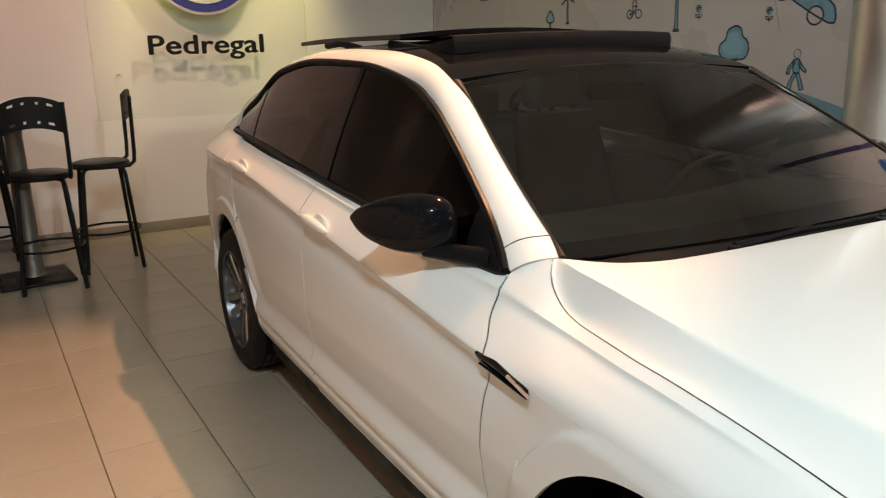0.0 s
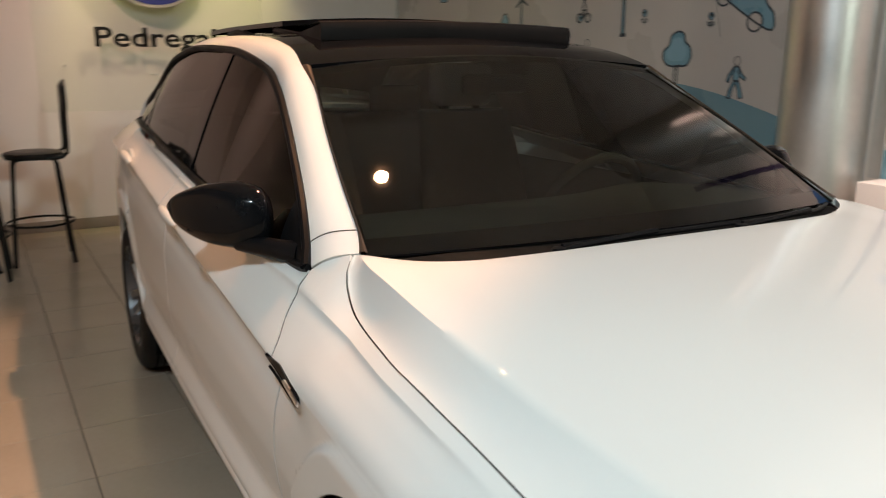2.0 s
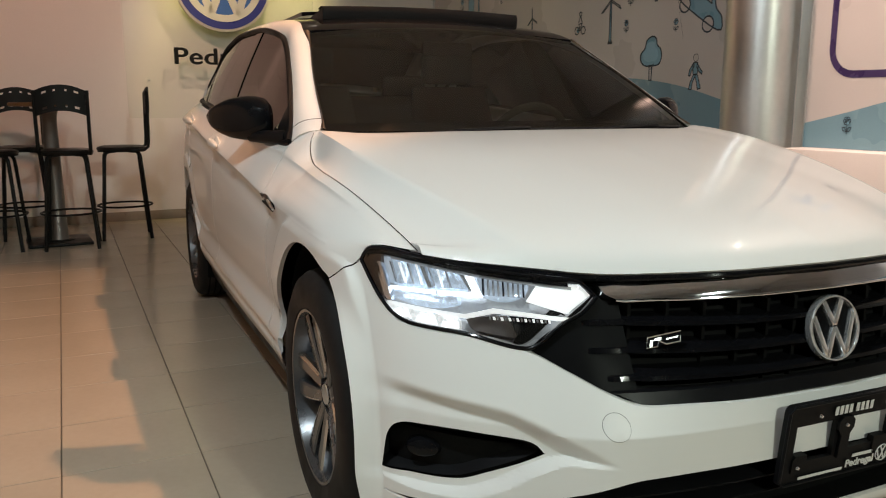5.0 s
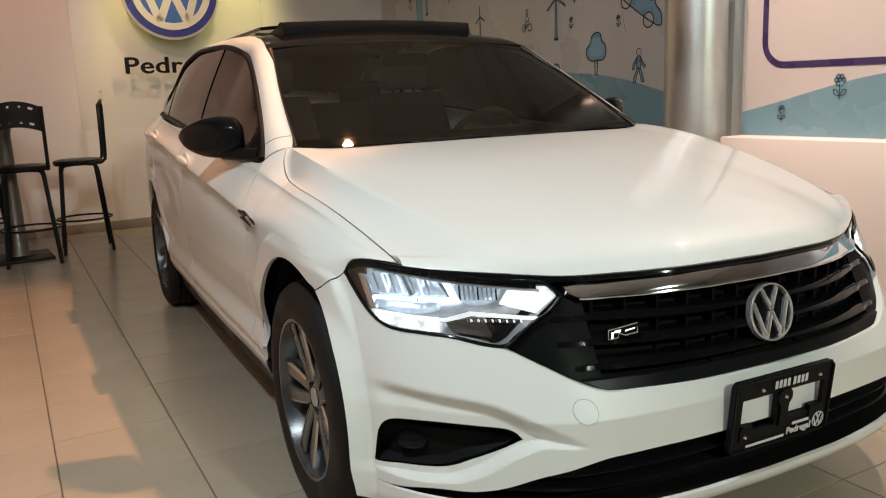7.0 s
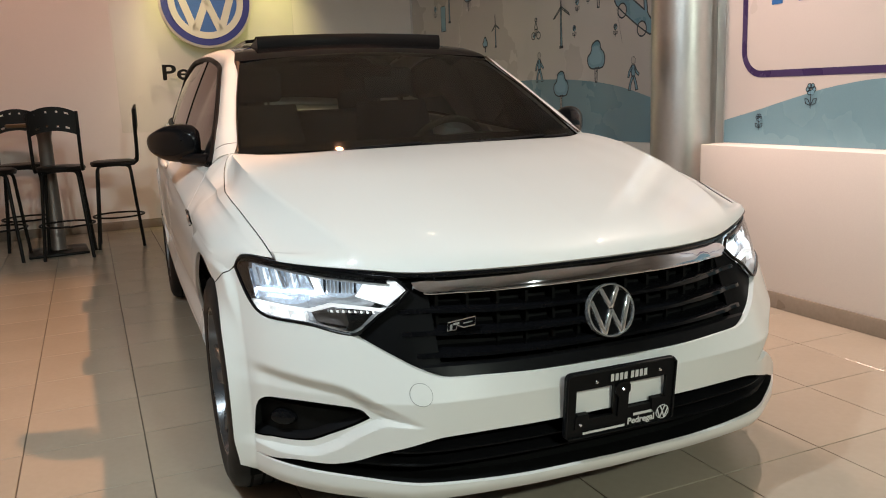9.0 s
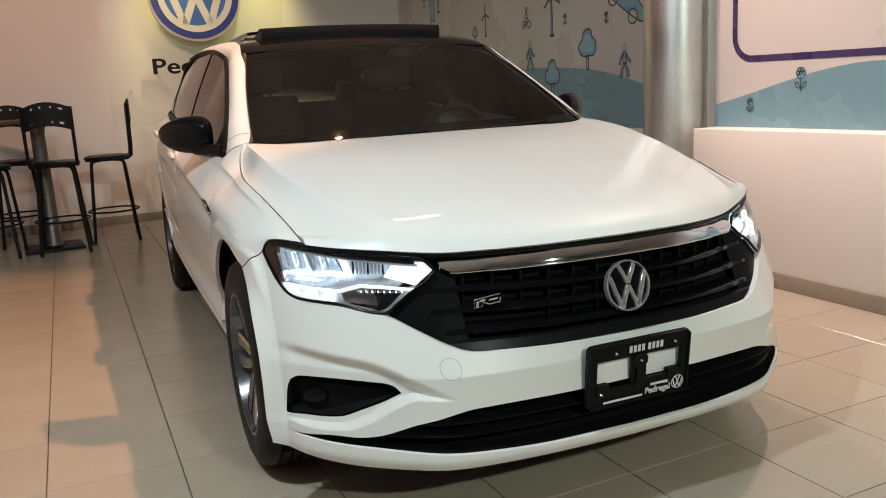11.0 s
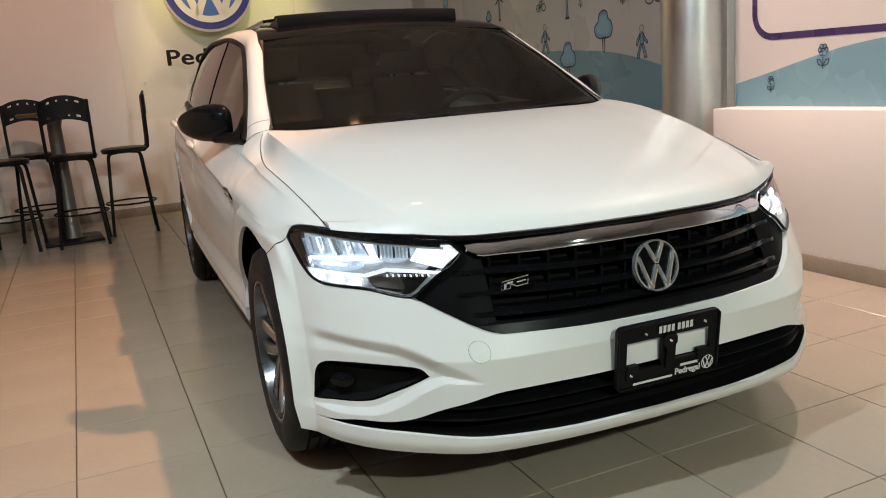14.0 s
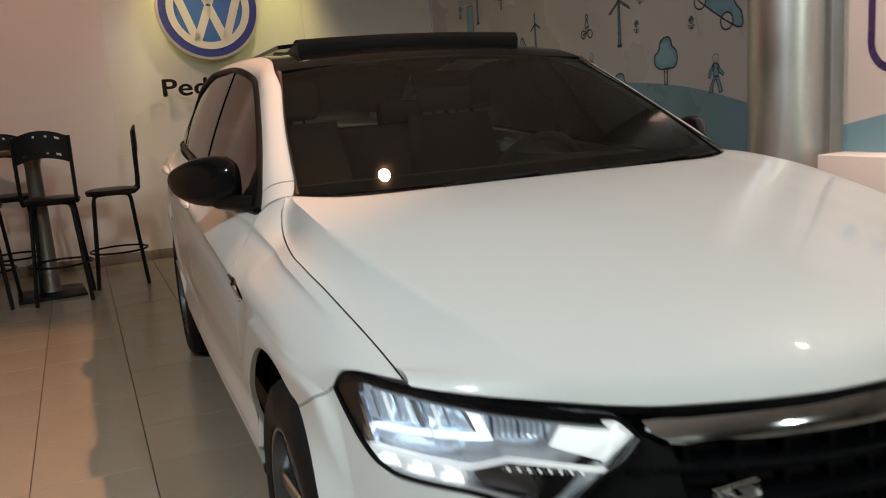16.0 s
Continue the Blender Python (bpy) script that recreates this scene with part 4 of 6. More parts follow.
    part("diffuser", patch(s, [(0.487, 0.709), (0.472, 0.691), (0.518, 0.661), (0.520, 0.660)], 0.020, 0.012), LEDSOFT, hl)
    part("light_strip", patch(s, [(0.795, 0.654), (0.684, 0.647), (0.684, 0.640), (0.792, 0.647)], 0.014, 0.012), LEDSOFT, hl)
    part("light_strip", patch(s, [(0.684, 0.647), (0.638, 0.662), (0.639, 0.654), (0.684, 0.640)], 0.014, 0.012), LEDSOFT, hl)
    part("light_strip", patch(s, [(0.638, 0.662), (0.521, 0.652), (0.526, 0.646), (0.639, 0.654)], 0.014, 0.012), LEDSOFT, hl)
    for q in ([(0.803, 0.645), (0.772, 0.646), (0.764, 0.624), (0.792, 0.625)], [(0.765, 0.643), (0.733, 0.641), (0.727, 0.618), (0.761, 0.621)], [(0.726, 0.639), (0.692, 0.637), (0.692, 0.616), (0.724, 0.617)]):
        part("led_cell", patch(s, q, 0.028, 0.012, 5, 3, 0.01), LEDCELL, hl)
        (xa, za), (xb, zb), (xc_, zc_), (xd, zd) = q
        for k in (0.30, 0.72):
            x0, z0 = xd + (xc_ - xd) * k, zd + (zc_ - zd) * k
            part("led_spot", patch(s, [(x0 + 0.004, z0 + 0.012), (x0 - 0.004, z0 + 0.012), (x0 - 0.005, z0 + 0.004), (x0 + 0.005, z0 + 0.004)], 0.020, 0.004, 2, 2), LED, hl)
    part("turn_signal", patch(s, [(0.676, 0.636), (0.610, 0.645), (0.598, 0.604), (0.668, 0.614)], 0.040, 0.012, bulge=0.012), SMOKE, hl, "smoked turn signal")
    part("turn_signal", patch(s, [(0.606, 0.645), (0.541, 0.639), (0.573, 0.618), (0.598, 0.604)], 0.040, 0.012, bulge=0.012), PLASTIC, hl)
    for k in range(16):
        x = 0.548 + 0.0062 * k
        part("facet", patch(s, [(x, 0.6445), (x + 0.0034, 0.6445), (x + 0.0034, 0.639), (x, 0.639)], 0.024, 0.005, 1, 1), REFLECT if k % 2 else LEDSOFT, hl)

# ---- bonnet ----
hood_y0 = pchip([0, 0.2, 0.3, 0.38, 0.45, 0.6, 0.745, 0.80], [0.090, 0.108, 0.140, 0.180, 0.222, 0.318, 0.440, 0.50])
hood_z0 = pchip([0, 0.2, 0.35, 0.45, 0.6, 0.745, 0.80], [0.741, 0.739, 0.733, 0.728, 0.740, 0.757, 0.770])
hood_y1 = pchip([0, 0.3, 0.48, 0.61, 0.66, 0.69, 0.712, 0.80], [1.212, 1.213, 1.226, 1.274, 1.308, 1.340, 1.357, 1.37])
seam_x = pchip([0.44, 0.5, 0.6, 0.7, 0.8, 0.9, 1.0, 1.1, 1.20, 1.27, 1.31, 1.335, 1.356], [0.740, 0.743, 0.752, 0.764, 0.772, 0.779, 0.780, 0.772, 0.760, 0.751, 0.743, 0.733, 0.712])
hood_zr = pchip([0, 0.35, 0.58, 0.712, 0.80], [0.974, 0.973, 0.970, 0.977, 0.977])
ridge_x = pchip([0.2, 0.3, 0.35, 0.47, 0.62, 0.81, 0.95, 1.11, 1.25, 1.36], [0.50, 0.553, 0.573, 0.609, 0.648, 0.688, 0.705, 0.716, 0.716, 0.703])


def hood_base(u, v):
    a = abs(u)
    y = 0.09 + v * 1.2
    for _ in range(12):
        x = a * float(seam_x(y)) - 0.0012 * a
        y0, y1 = float(hood_y0(x)), float(hood_y1(x))
        y = 0.5 * y + 0.5 * (y0 + v * (y1 - y0))
    e, r = float(hood_z0(x)), float(hood_zr(x))
    return x, y, e + (r - e) * float(hood_rise(v))


def hood_point(u, v):
    """The bonnet's skin: a raised middle, a crease on each side, and edges that follow the fender seam."""
    x, y, z = hood_base(u, v)
    ye, ze = hood_base(1.0, v)[1:]
    drop = (float(top_z(ye)) - 0.001 - ze) * min(1.0, v / 0.06)
    xs, xr = float(seam_x(max(y, 0.44))), float(ridge_x(y))
    t = min(1.0, max(0.0, (x - xr) / max(xs - xr, 1e-3)))
    t = 1 - (1 - t) ** 1.8
    z += drop * t
    fade = math.sin(math.pi * min(1, 0.04 + v * 0.96)) ** 0.5
    z += 0.013 * fade * (1 - t)
    return (math.copysign(x, u), y, z)


def on_ridge(p, v):
    """Spread the bonnet's lines so that one of them runs along the crease."""
    a, r = abs(p), 0.8
    for _ in range(6):
        x, y, z = hood_base(r, v)
        r = min(0.972, float(ridge_x(y)) / max(0.3, x / r))
    u = a / 0.8 * r if a < 0.8 else r + (a - 0.8) / 0.2 * (1 - r)
    return math.copysign(u, p)


us = np.linspace(-1, 1, 121)
vs = np.concatenate([np.linspace(0, 0.12, 10), np.linspace(0.14, 1, 34)])
part("bonnet", sheet(np.array([[hood_point(on_ridge(u, v), v) for v in vs] for u in us]), 0.018, False), WHITE, car, "white bonnet with two creases", smooth=50)
part("bonnet_seal", tube([(x, float(hood_y0(abs(x))) + 0.006, float(hood_z0(abs(x))) - 0.006) for x in np.linspace(-0.74, 0.74, 70)], 0.006, 8), BLACK, car)
part("radiator_shelf", sheet(np.array([[(x, float(hood_y0(abs(x))) + 0.02 + d, float(hood_z0(abs(x))) - 0.022) for d in (0.0, 0.1, 0.3)] for x in np.linspace(-0.72, 0.72, 40)]), 0.0), SHADE, car)

# ---- cabin ----
# outer line of pillar and roof rail (window side), inner line (glass and roof side), and the glass edge; each as (x, y, z) over one parameter
ok = [0, 0.4, 0.85, 1.35, 2.0, 2.9, 4, 5, 6, 7, 7.35, 7.65, 7.9, 9]
oy, ox, oz = (pchip(ok, v) for v in ([1.430, 1.547, 1.687, 1.838, 2.0, 2.17, 2.5, 2.88, 3.22, 3.53, 3.63, 3.69, 3.73, 4.12], [0.772, 0.737, 0.704, 0.673, 0.643, 0.622, 0.634, 0.646, 0.664, 0.698, 0.718, 0.738, 0.757, 0.713], [0.942, 1.036, 1.1125, 1.197, 1.272, 1.323, 1.376, 1.386, 1.352, 1.222, 1.184, 1.146, 1.073, 1.045]))
ik = [0, 0.3, 0.5, 0.8, 1.2, 1.6, 2, 3, 4, 5, 6, 7, 8, 9]
iy, ix, iz = (pchip(ik, v) for v in ([1.358, 1.45, 1.52, 1.62, 1.75, 1.88, 1.998, 2.20, 2.5, 2.88, 3.25, 3.68, 4.0, 4.26], [0.712, 0.694, 0.684, 0.667, 0.639, 0.611, 0.586, 0.558, 0.548, 0.546, 0.55, 0.58, 0.602, 0.60], [0.979, 1.002, 1.034, 1.096, 1.178, 1.258, 1.325, 1.378, 1.409, 1.417, 1.386, 1.277, 1.175, 1.085]))
gy, gx, gz = (pchip([0, 1, 2], v) for v in ([1.348, 1.66, 1.985], [0.690, 0.640, 0.570], [0.984, 1.152, 1.328]))


def pillar_edge(q):
    """Inner edge of the white pillar, close to the windscreen glass."""
    b = Vector((float(ix(q)), float(iy(q)), float(iz(q))))
    if q >= 2:
        return b
    return b.lerp(Vector((float(gx(q)) - 0.004, float(gy(q)) - 0.002, float(gz(q)) - 0.004)), 0.84 * float(sstep((2.0 - q) / 0.35)) * float(sstep((q + 0.25) / 0.5)))


def rail_point(q, w):
    a, b = Vector((float(ox(q)), float(oy(q)), float(oz(q)))), pillar_edge(q)
    n = Vector((0.8, 0, 0.6))
    return tuple(a.lerp(b, w) + n * 0.012 * math.sin(math.pi * w))


both("roof_pillar", np.array([[rail_point(q, w) for w in np.linspace(0, 1, 9)] for q in np.linspace(0, 9, 90)]), WHITE, 0.02, flip=True)
# dark strip on the pillar's foot draws the shade in its joint
both("pillar_seam", np.array([[tuple(Vector(rail_point(0.16 + 0.05 * w + d, w)) + Vector((0.8, 0, 0.6)) * 0.0006) for w in np.linspace(0.0, 1, 14)] for d in (-0.004, 0.004)]), SHADE, 0.0)


def screen_point(u, v):
    q = 2.0 * v
    x, y, z = float(gx(q)), float(gy(q)), float(gz(q))
    c = 1 - u * u
    return (u * x, y - (0.06 * (1 - v) - 0.035 * v) * c, z + (0.0 * (1 - v) + 0.040 * v) * c + 0.012 * math.sin(math.pi * v) * (1 - 0.4 * u * u) - 0.012)


windscreen = part("windscreen", sheet(np.array([[screen_point(u, v) for v in np.linspace(0, 1, 24)] for u in np.linspace(-1, 1, 40)]), 0.0), SCREEN, car, "slightly tinted windscreen")
for u0, u1, v0, v1 in ((-1, 1, 0.0, 0.075), (-1, 1, 0.955, 1.0), (-1, -0.982, 0.07, 0.96), (0.982, 1, 0.07, 0.96)):
    part("frit", sheet(np.array([[tuple(Vector(screen_point(u, v)) - Vector((0, 0.0, 0.003))) for v in np.linspace(v0, v1, 12)] for u in np.linspace(u0, u1, 40)]), 0.0), BLACK, windscreen, "black printed glass border")
both("windscreen_trim", np.array([[tuple(pillar_edge(q).lerp(Vector((float(gx(q)) - 0.004, float(gy(q)) - 0.002, float(gz(q)) - 0.004)), w) + Vector((0.3, -0.6, 0.7)) * 0.006 * math.sin(math.pi * w)) for w in np.linspace(0, 1, 6)] for q in np.linspace(0, 2, 30)]), TRIM, 0, label="dark brown rubber seal of the windscreen")
part("cowl", sheet(np.array([[(x, float(hood_y1(abs(x))) - 0.015 + d * (1.335 - float(hood_y1(abs(x)))), 0.955 + 0.012 * d) for d in np.linspace(0, 1, 5)] for x in np.linspace(-0.64, 0.64, 40)]), 0.01), SHADE, car)

# roof
def roof_point(u, q):
    c = 1 - u * u
    return (u * float(ix(q)), float(iy(q)) + 0.035 * c * max(0, 1 - (q - 2)), float(iz(q)) + 0.026 * c)


part("roof_header", sheet(np.array([[roof_point(u, q) for q in np.linspace(2.0, 3.05, 8)] for u in np.linspace(-1, 1, 36)]), 0.012), BLACK, car, "gloss black roof front")
for a, b in ((-1, -0.80), (0.80, 1)):
    part("roof_side", sheet(np.array([[roof_point(u, q) for q in np.linspace(3.05, 5.0, 16)] for u in np.linspace(a, b, 8)]), 0.012), BLACK, car)
part("roof_rear", sheet(np.array([[roof_point(u, q) for q in np.linspace(5.0, 6.4, 12)] for u in np.linspace(-1, 1, 36)]), 0.012), BLACK, car, "gloss black roof rear")
part("rear_window", sheet(np.array([[tuple(Vector(roof_point(u, q)) - Vector((0, 0, 0.004))) for q in np.linspace(6.4, 9, 14)] for u in np.linspace(-1, 1, 30)]), 0.0), TINT, car)
def lid_z(y):
    return 1.088 - 0.072 * float(sstep((y - 4.15) / 0.55))


part("trunk_lid", sheet(np.array([[(u * min(0.60, float(top_x(4.22 + 0.42 * t)) - 0.03), 4.22 + 0.42 * t - 0.05 * t * u * u, lid_z(4.22 + 0.42 * t) + 0.010 * (1 - u * u)) for t in np.linspace(0, 1, 10)] for u in np.linspace(-1, 1, 24)]), 0.02), WHITE, car)
part("rear_panel", sheet(np.array([[(u * (0.595 - 0.03 * t), 4.56 + 0.08 * math.sin(math.pi * t) * (1 - 0.3 * u * u) + 0.03 * (1 - u * u), 0.25 + 0.76 * t) for t in np.linspace(0, 1, 14)] for u in np.linspace(-1, 1, 24)]), 0.02, True), WHITE, car)
LAMPRED = mat("tail_lamp_red", (0.35, 0.015, 0.012), 0.15, coat=0.6)
both("tail_lamp", np.array([[(side_x(y, z) + 0.004, y, z) for z in np.linspace(0.86, 0.955, 6)] for y in np.linspace(4.42, 4.60, 8)]), LAMPRED, 0.02)
both("trunk_shoulder", np.array([[(float(top_x(y)) + (min(0.60, float(top_x(y)) - 0.03) - float(top_x(y))) * w, y, float(top_z(y)) + (lid_z(y) - 0.002 - float(top_z(y))) * math.sin(w * math.pi / 2)) for w in np.linspace(0, 1, 6)] for y in np.linspace(3.76, 4.62, 18)]), WHITE, 0.01, flip=True)

# sunroof
part("wind_deflector", sheet(np.array([[(x, 2.235 + d - 0.02 * (1 - (x / 0.44) ** 2), zz - 0.045 * x * x + 0.012) for d, zz in ((0.012, 1.385), (0.0, 1.39), (-0.004, 1.42), (0.004, 1.442), (0.03, 1.446), (0.07, 1.44))] for x in np.linspace(-0.445, 0.445, 40)]), 0.004, True), SOFTBLACK, car, "raised black wind deflector of the sunroof")
sun = part("sunroof_panel", sheet(np.array([[(x, y, 1.480 - 0.10 * x * x - 0.05 * max(0, y - 3.2) ** 2) for y in np.linspace(2.62, 3.66, 20)] for x in np.linspace(-0.44, 0.44, 24)]), 0.016), BLACK, car, "open black glass sunroof panel above the roof")
for s in (-1, 1):
    part("arm", tube([(s * 0.425, 2.27, 1.40), (s * 0.425, 2.5, 1.412), (s * 0.43, 2.72, 1.432)], 0.012, 8), PLASTIC, sun)
    part("arm", tube([(s * 0.425, 3.0, 1.415), (s * 0.43, 3.2, 1.44), (s * 0.43, 3.35, 1.432)], 0.014, 8), PLASTIC, sun)
    part("deflector_side", sheet(np.array([[(s * 0.445, 2.24 + 0.34 * t, 1.372 + 0.02 * t + h * (0.068 - 0.055 * t)) for h in (0, 0.5, 1)] for t in np.linspace(0, 1, 8)]), 0.004, s < 0), PLASTIC, sun)

# side glass
glass_top = pchip([1.430, 1.547, 1.687, 1.838, 2.0, 2.17, 2.35, 2.5, 2.88, 3.22, 3.53, 3.61, 3.66, 3.684, 3.69], [0.940, 1.032, 1.108, 1.192, 1.267, 1.318, 1.352, 1.370, 1.378, 1.343, 1.214, 1.180, 1.150, 1.115, 1.088])
glass_tx = pchip([1.43, 1.547, 1.687, 1.838, 2.0, 2.17, 2.5, 2.88, 3.22, 3.55, 3.82], [0.772, 0.739, 0.706, 0.675, 0.645, 0.624, 0.636, 0.648, 0.666, 0.700, 0.737])


def glass_x(y, z):
    lo, hi = float(top_z0(max(y, 1.436))), float(glass_top(y))
    t = (z - lo) / max(hi - lo, 0.03)
    a, b = float(top_x(max(y, 1.436))) - 0.010, float(glass_tx(y))
    return a + (b - a) * t + 0.008 * math.sin(math.pi * min(1, max(0, t)))


def glass(y0, y1, inset, dx=0.0, lo=0.0):
    return np.array([[(glass_x(y, z) + dx, y, z) for t in np.linspace(0, 1, 10) for z in [float(top_z0(max(y, 1.436))) + lo + t * max(0.0006, float(glass_top(y)) - inset - float(top_z0(max(y, 1.436))) - lo)]] for y in np.linspace(y0, y1, 36)])


both("side_window", glass(1.60, 2.47, 0.012), TINT, 0.0, label="dark tinted side window")
both("side_window", glass(2.57, 3.36, 0.012), TINT, 0.0, label="dark tinted side window")
both("side_window", glass(3.40, 3.685, 0.012), TINT, 0.0, label="dark tinted side window")
both("window_pillar", glass(2.462, 2.578, 0.0, 0.004), BLACK, 0.004)
both("window_pillar", glass(3.355, 3.405, 0.0, 0.003), BLACK, 0.004)
both("window_corner", glass(1.436, 1.605, 0.0, 0.006), PLASTIC, 0.006, label="black mirror triangle")
for s in (-1, 1):
    ys = 1.438 + (3.688 - 1.438) * (1 - (1 - np.linspace(0, 1, 110)) ** 1.6)
    low = [(s * (glass_x(y, float(top_z(y))) + 0.006), y, float(top_z(y)) + 0.005) for y in ys]
    high = [(s * (glass_x(y, float(glass_top(y))) + 0.006), y, float(glass_top(y)) - 0.004) for y in ys[::-1]]
    part("window_trim", tube(low + high, 0.011, 8, True), PLASTIC, car, "black window surround")

# door handles, fender badge
for (lst, yh) in ((doors, 2.34), (doors_r, 3.21)):
    for s, d in zip((-1, 1), lst):
        zh = float(crease_z(yh)) + 0.014
        xh = side_x(yh, zh)
        bm = bmesh.new()
        bmesh.ops.create_uvsphere(bm, u_segments=24, v_segments=12, radius=1)
        bm.transform(pose(s * (xh + 0.014), yh, zh, 3.5, 0, 0) @ Matrix.Diagonal((0.016, 0.115, 0.017, 1)))
        part("door_handle", bm, WHITE, d)
        bm = bmesh.new()
        bmesh.ops.create_uvsphere(bm, u_segments=20, v_segments=10, radius=1)
        bm.transform(pose(s * (xh - 0.004), yh - 0.02, zh + 0.006, 3, 0, 0) @ Matrix.Diagonal((0.008, 0.055, 0.026, 1)))
        part("handle_cup", bm, WHITE, d)
for s in (-1, 1):
    g = np.array([[(s * (side_x(y, z) + 0.005), y, z) for w in np.linspace(0, 1, 4) for z in [float(crease_z(y)) - 0.016 - 0.006 * (1 - t) + w * (0.018 + 0.012 * (1 - abs(2 * t - 0.7)))]] for t in np.linspace(0, 1, 14) for y in [1.398 - 0.19 * t]])
    fb = part("fender_badge", sheet(g, 0.006, s < 0), BLACK, car, "black and chrome fender badge")
    part("trim", tube([(s * (side_x(y, float(crease_z(y)) - 0.02) + 0.008), y, float(crease_z(y)) - 0.0225 + 0.0008 * k) for k, y in enumerate(np.linspace(1.39, 1.205, 8))], 0.003, 8), SATINBLACK, fb)
    part("trim", tube([(s * (side_x(1.24, 0.775) + 0.008), 1.27, 0.782), (s * (side_x(1.22, 0.77) + 0.008), 1.23, 0.772), (s * (side_x(1.2, 0.77) + 0.007), 1.198, 0.764)], 0.004, 8), SATIN, fb)

# door mirrors
for s in (-1, 1):
    mirror = holder("door_mirror", None, "gloss black door mirror")
    mirror.parent = car
    # plan of the front and back face, upper and lower edge, from the tip inwards
    kt = [0, 0.06, 0.2, 0.45, 0.7, 0.9, 1.0]
    fx, fy_ = pchip(kt, [0.972, 0.970, 0.952, 0.905, 0.852, 0.806, 0.792]), pchip(kt, [1.835, 1.795, 1.740, 1.668, 1.620, 1.603, 1.618])
    bx_, by_ = pchip(kt, [0.972, 0.962, 0.930, 0.890, 0.850, 0.812, 0.794]), pchip(kt, [1.837, 1.830, 1.810, 1.785, 1.765, 1.745, 1.730])
    tz, lz = pchip(kt, [1.018, 1.036, 1.058, 1.077, 1.083, 1.076, 1.062]), pchip(kt, [1.010, 0.988, 0.962, 0.942, 0.936, 0.938, 0.944])
    g, n = [], 32
    for t in list(np.linspace(0, 1, 26) ** 1.4) + [1.0]:
        last = len(g) == 26
        k = 0.86 if last else 1.0
        mz, hz = (float(tz(t)) + float(lz(t))) / 2, (float(tz(t)) - float(lz(t))) / 2 * k
        f, bk = Vector((float(fx(t)), float(fy_(t)))), Vector((float(bx_(t)), float(by_(t))))
        c, h = (f + bk) / 2, (f - bk) / 2 * k
        ring = []
        for j in range(n):
            a = 2 * math.pi * j / n
            ca, sa = math.cos(a), math.sin(a)
            e = math.copysign(abs(sa) ** 0.9, sa)
            q = c + h * e
            ring.append((s * (q.x - (0.006 if last else 0)), q.y, mz + hz * math.copysign(abs(ca) ** 0.85, ca)))
        g.append(ring)
    verts = [p for r in g for p in r]
    faces = [(i * n + j, i * n + (j + 1) % n, (i + 1) * n + (j + 1) % n, (i + 1) * n + j) for i in range(26) for j in range(n)] + [tuple(range(n)), tuple(range(26 * n, 27 * n))]
    bm = raw(verts, faces)
    bmesh.ops.recalc_face_normals(bm, faces=bm.faces)
    part("shell", bm, BLACK, mirror, smooth=60)
    part("foot", tube([(s * 0.760, 1.515, 0.950), (s * 0.785, 1.55, 0.950), (s * 0.81, 1.60, 0.950), (s * 0.85, 1.67, 0.952)], [0.030, 0.026, 0.024, 0.022], 14, squash=0.9), PLASTIC, mirror)
    part("trim", tube([(s * (0.797 + 0.15 * t), 1.612 + 0.13 * t ** 1.6, 0.957 + 0.018 * t) for t in np.linspace(0, 1, 10)], 0.003, 8), BLACK, mirror)
    part("mirror_glass", box(-0.062, 0.062, 0, 0.003, -0.045, 0.045, 0.001, 1, pose(s * 0.872, 1.786, 1.008, 0, 0, s * 14)), CHROME, mirror)

# wipers
for x0, x1 in ((-0.30, 0.22), (0.22, 0.62)):
    w = holder("wiper", None, "black windscreen wiper")
    w.parent = car
    pts = [(x, float(hood_y1(abs(x))) + 0.030 + 0.010 * t, 0.966) for t in np.linspace(0, 1, 12) for x in [x0 + (x1 - x0) * t]]
    part("blade", tube([(x, y, z + 0.008) for x, y, z in pts], 0.006, 6), PLASTIC, w)
    part("arm", tube([(x0 - 0.03, 1.225, 0.964), (x0 + 0.02, 1.228, 0.974), (x0 + 0.26, float(hood_y1(abs(x0 + 0.26))) + 0.035, 0.980)], 0.007, 6), PLASTIC, w)
    part("pivot", lathe([(0, 0.018), (0.014, 0.016), (0.016, 0.0), (0, 0.0)], 16, pose(x0 - 0.02, 1.226, 0.960), closed=False), PLASTIC, w)

# ---- underside and wheel housings ----
part("underbody", box(-0.70, 0.70, 0.45, 4.5, 0.16, 0.42, 0.02), SHADE, car)
part("engine_bay", box(-0.62, 0.62, 0.40, 1.30, 0.40, 0.70, 0.05), SHADE, car)
part("bulkhead", box(-0.66, 0.66, 1.24, 1.30, 0.3, 0.88), SHADE, car)
for yc in (YF, YR):
    for s in (-1, 1):
        part("wheel_liner", sheet(np.array([[(s * x, yc + (ARCH + 0.006) * math.cos(a), ARCH_H + (ARCH + 0.006) * math.sin(a)) for x in np.linspace(0.52, 0.838, 6)] for a in np.linspace(-0.45, math.pi + 0.45, 36)]), 0.0, s > 0), SHADE, car)
        part("wheel_well", box(min(s * 0.50, s * 0.54), max(s * 0.50, s * 0.54), yc - 0.385, yc + 0.385, 0.14, 0.715), SHADE, car)

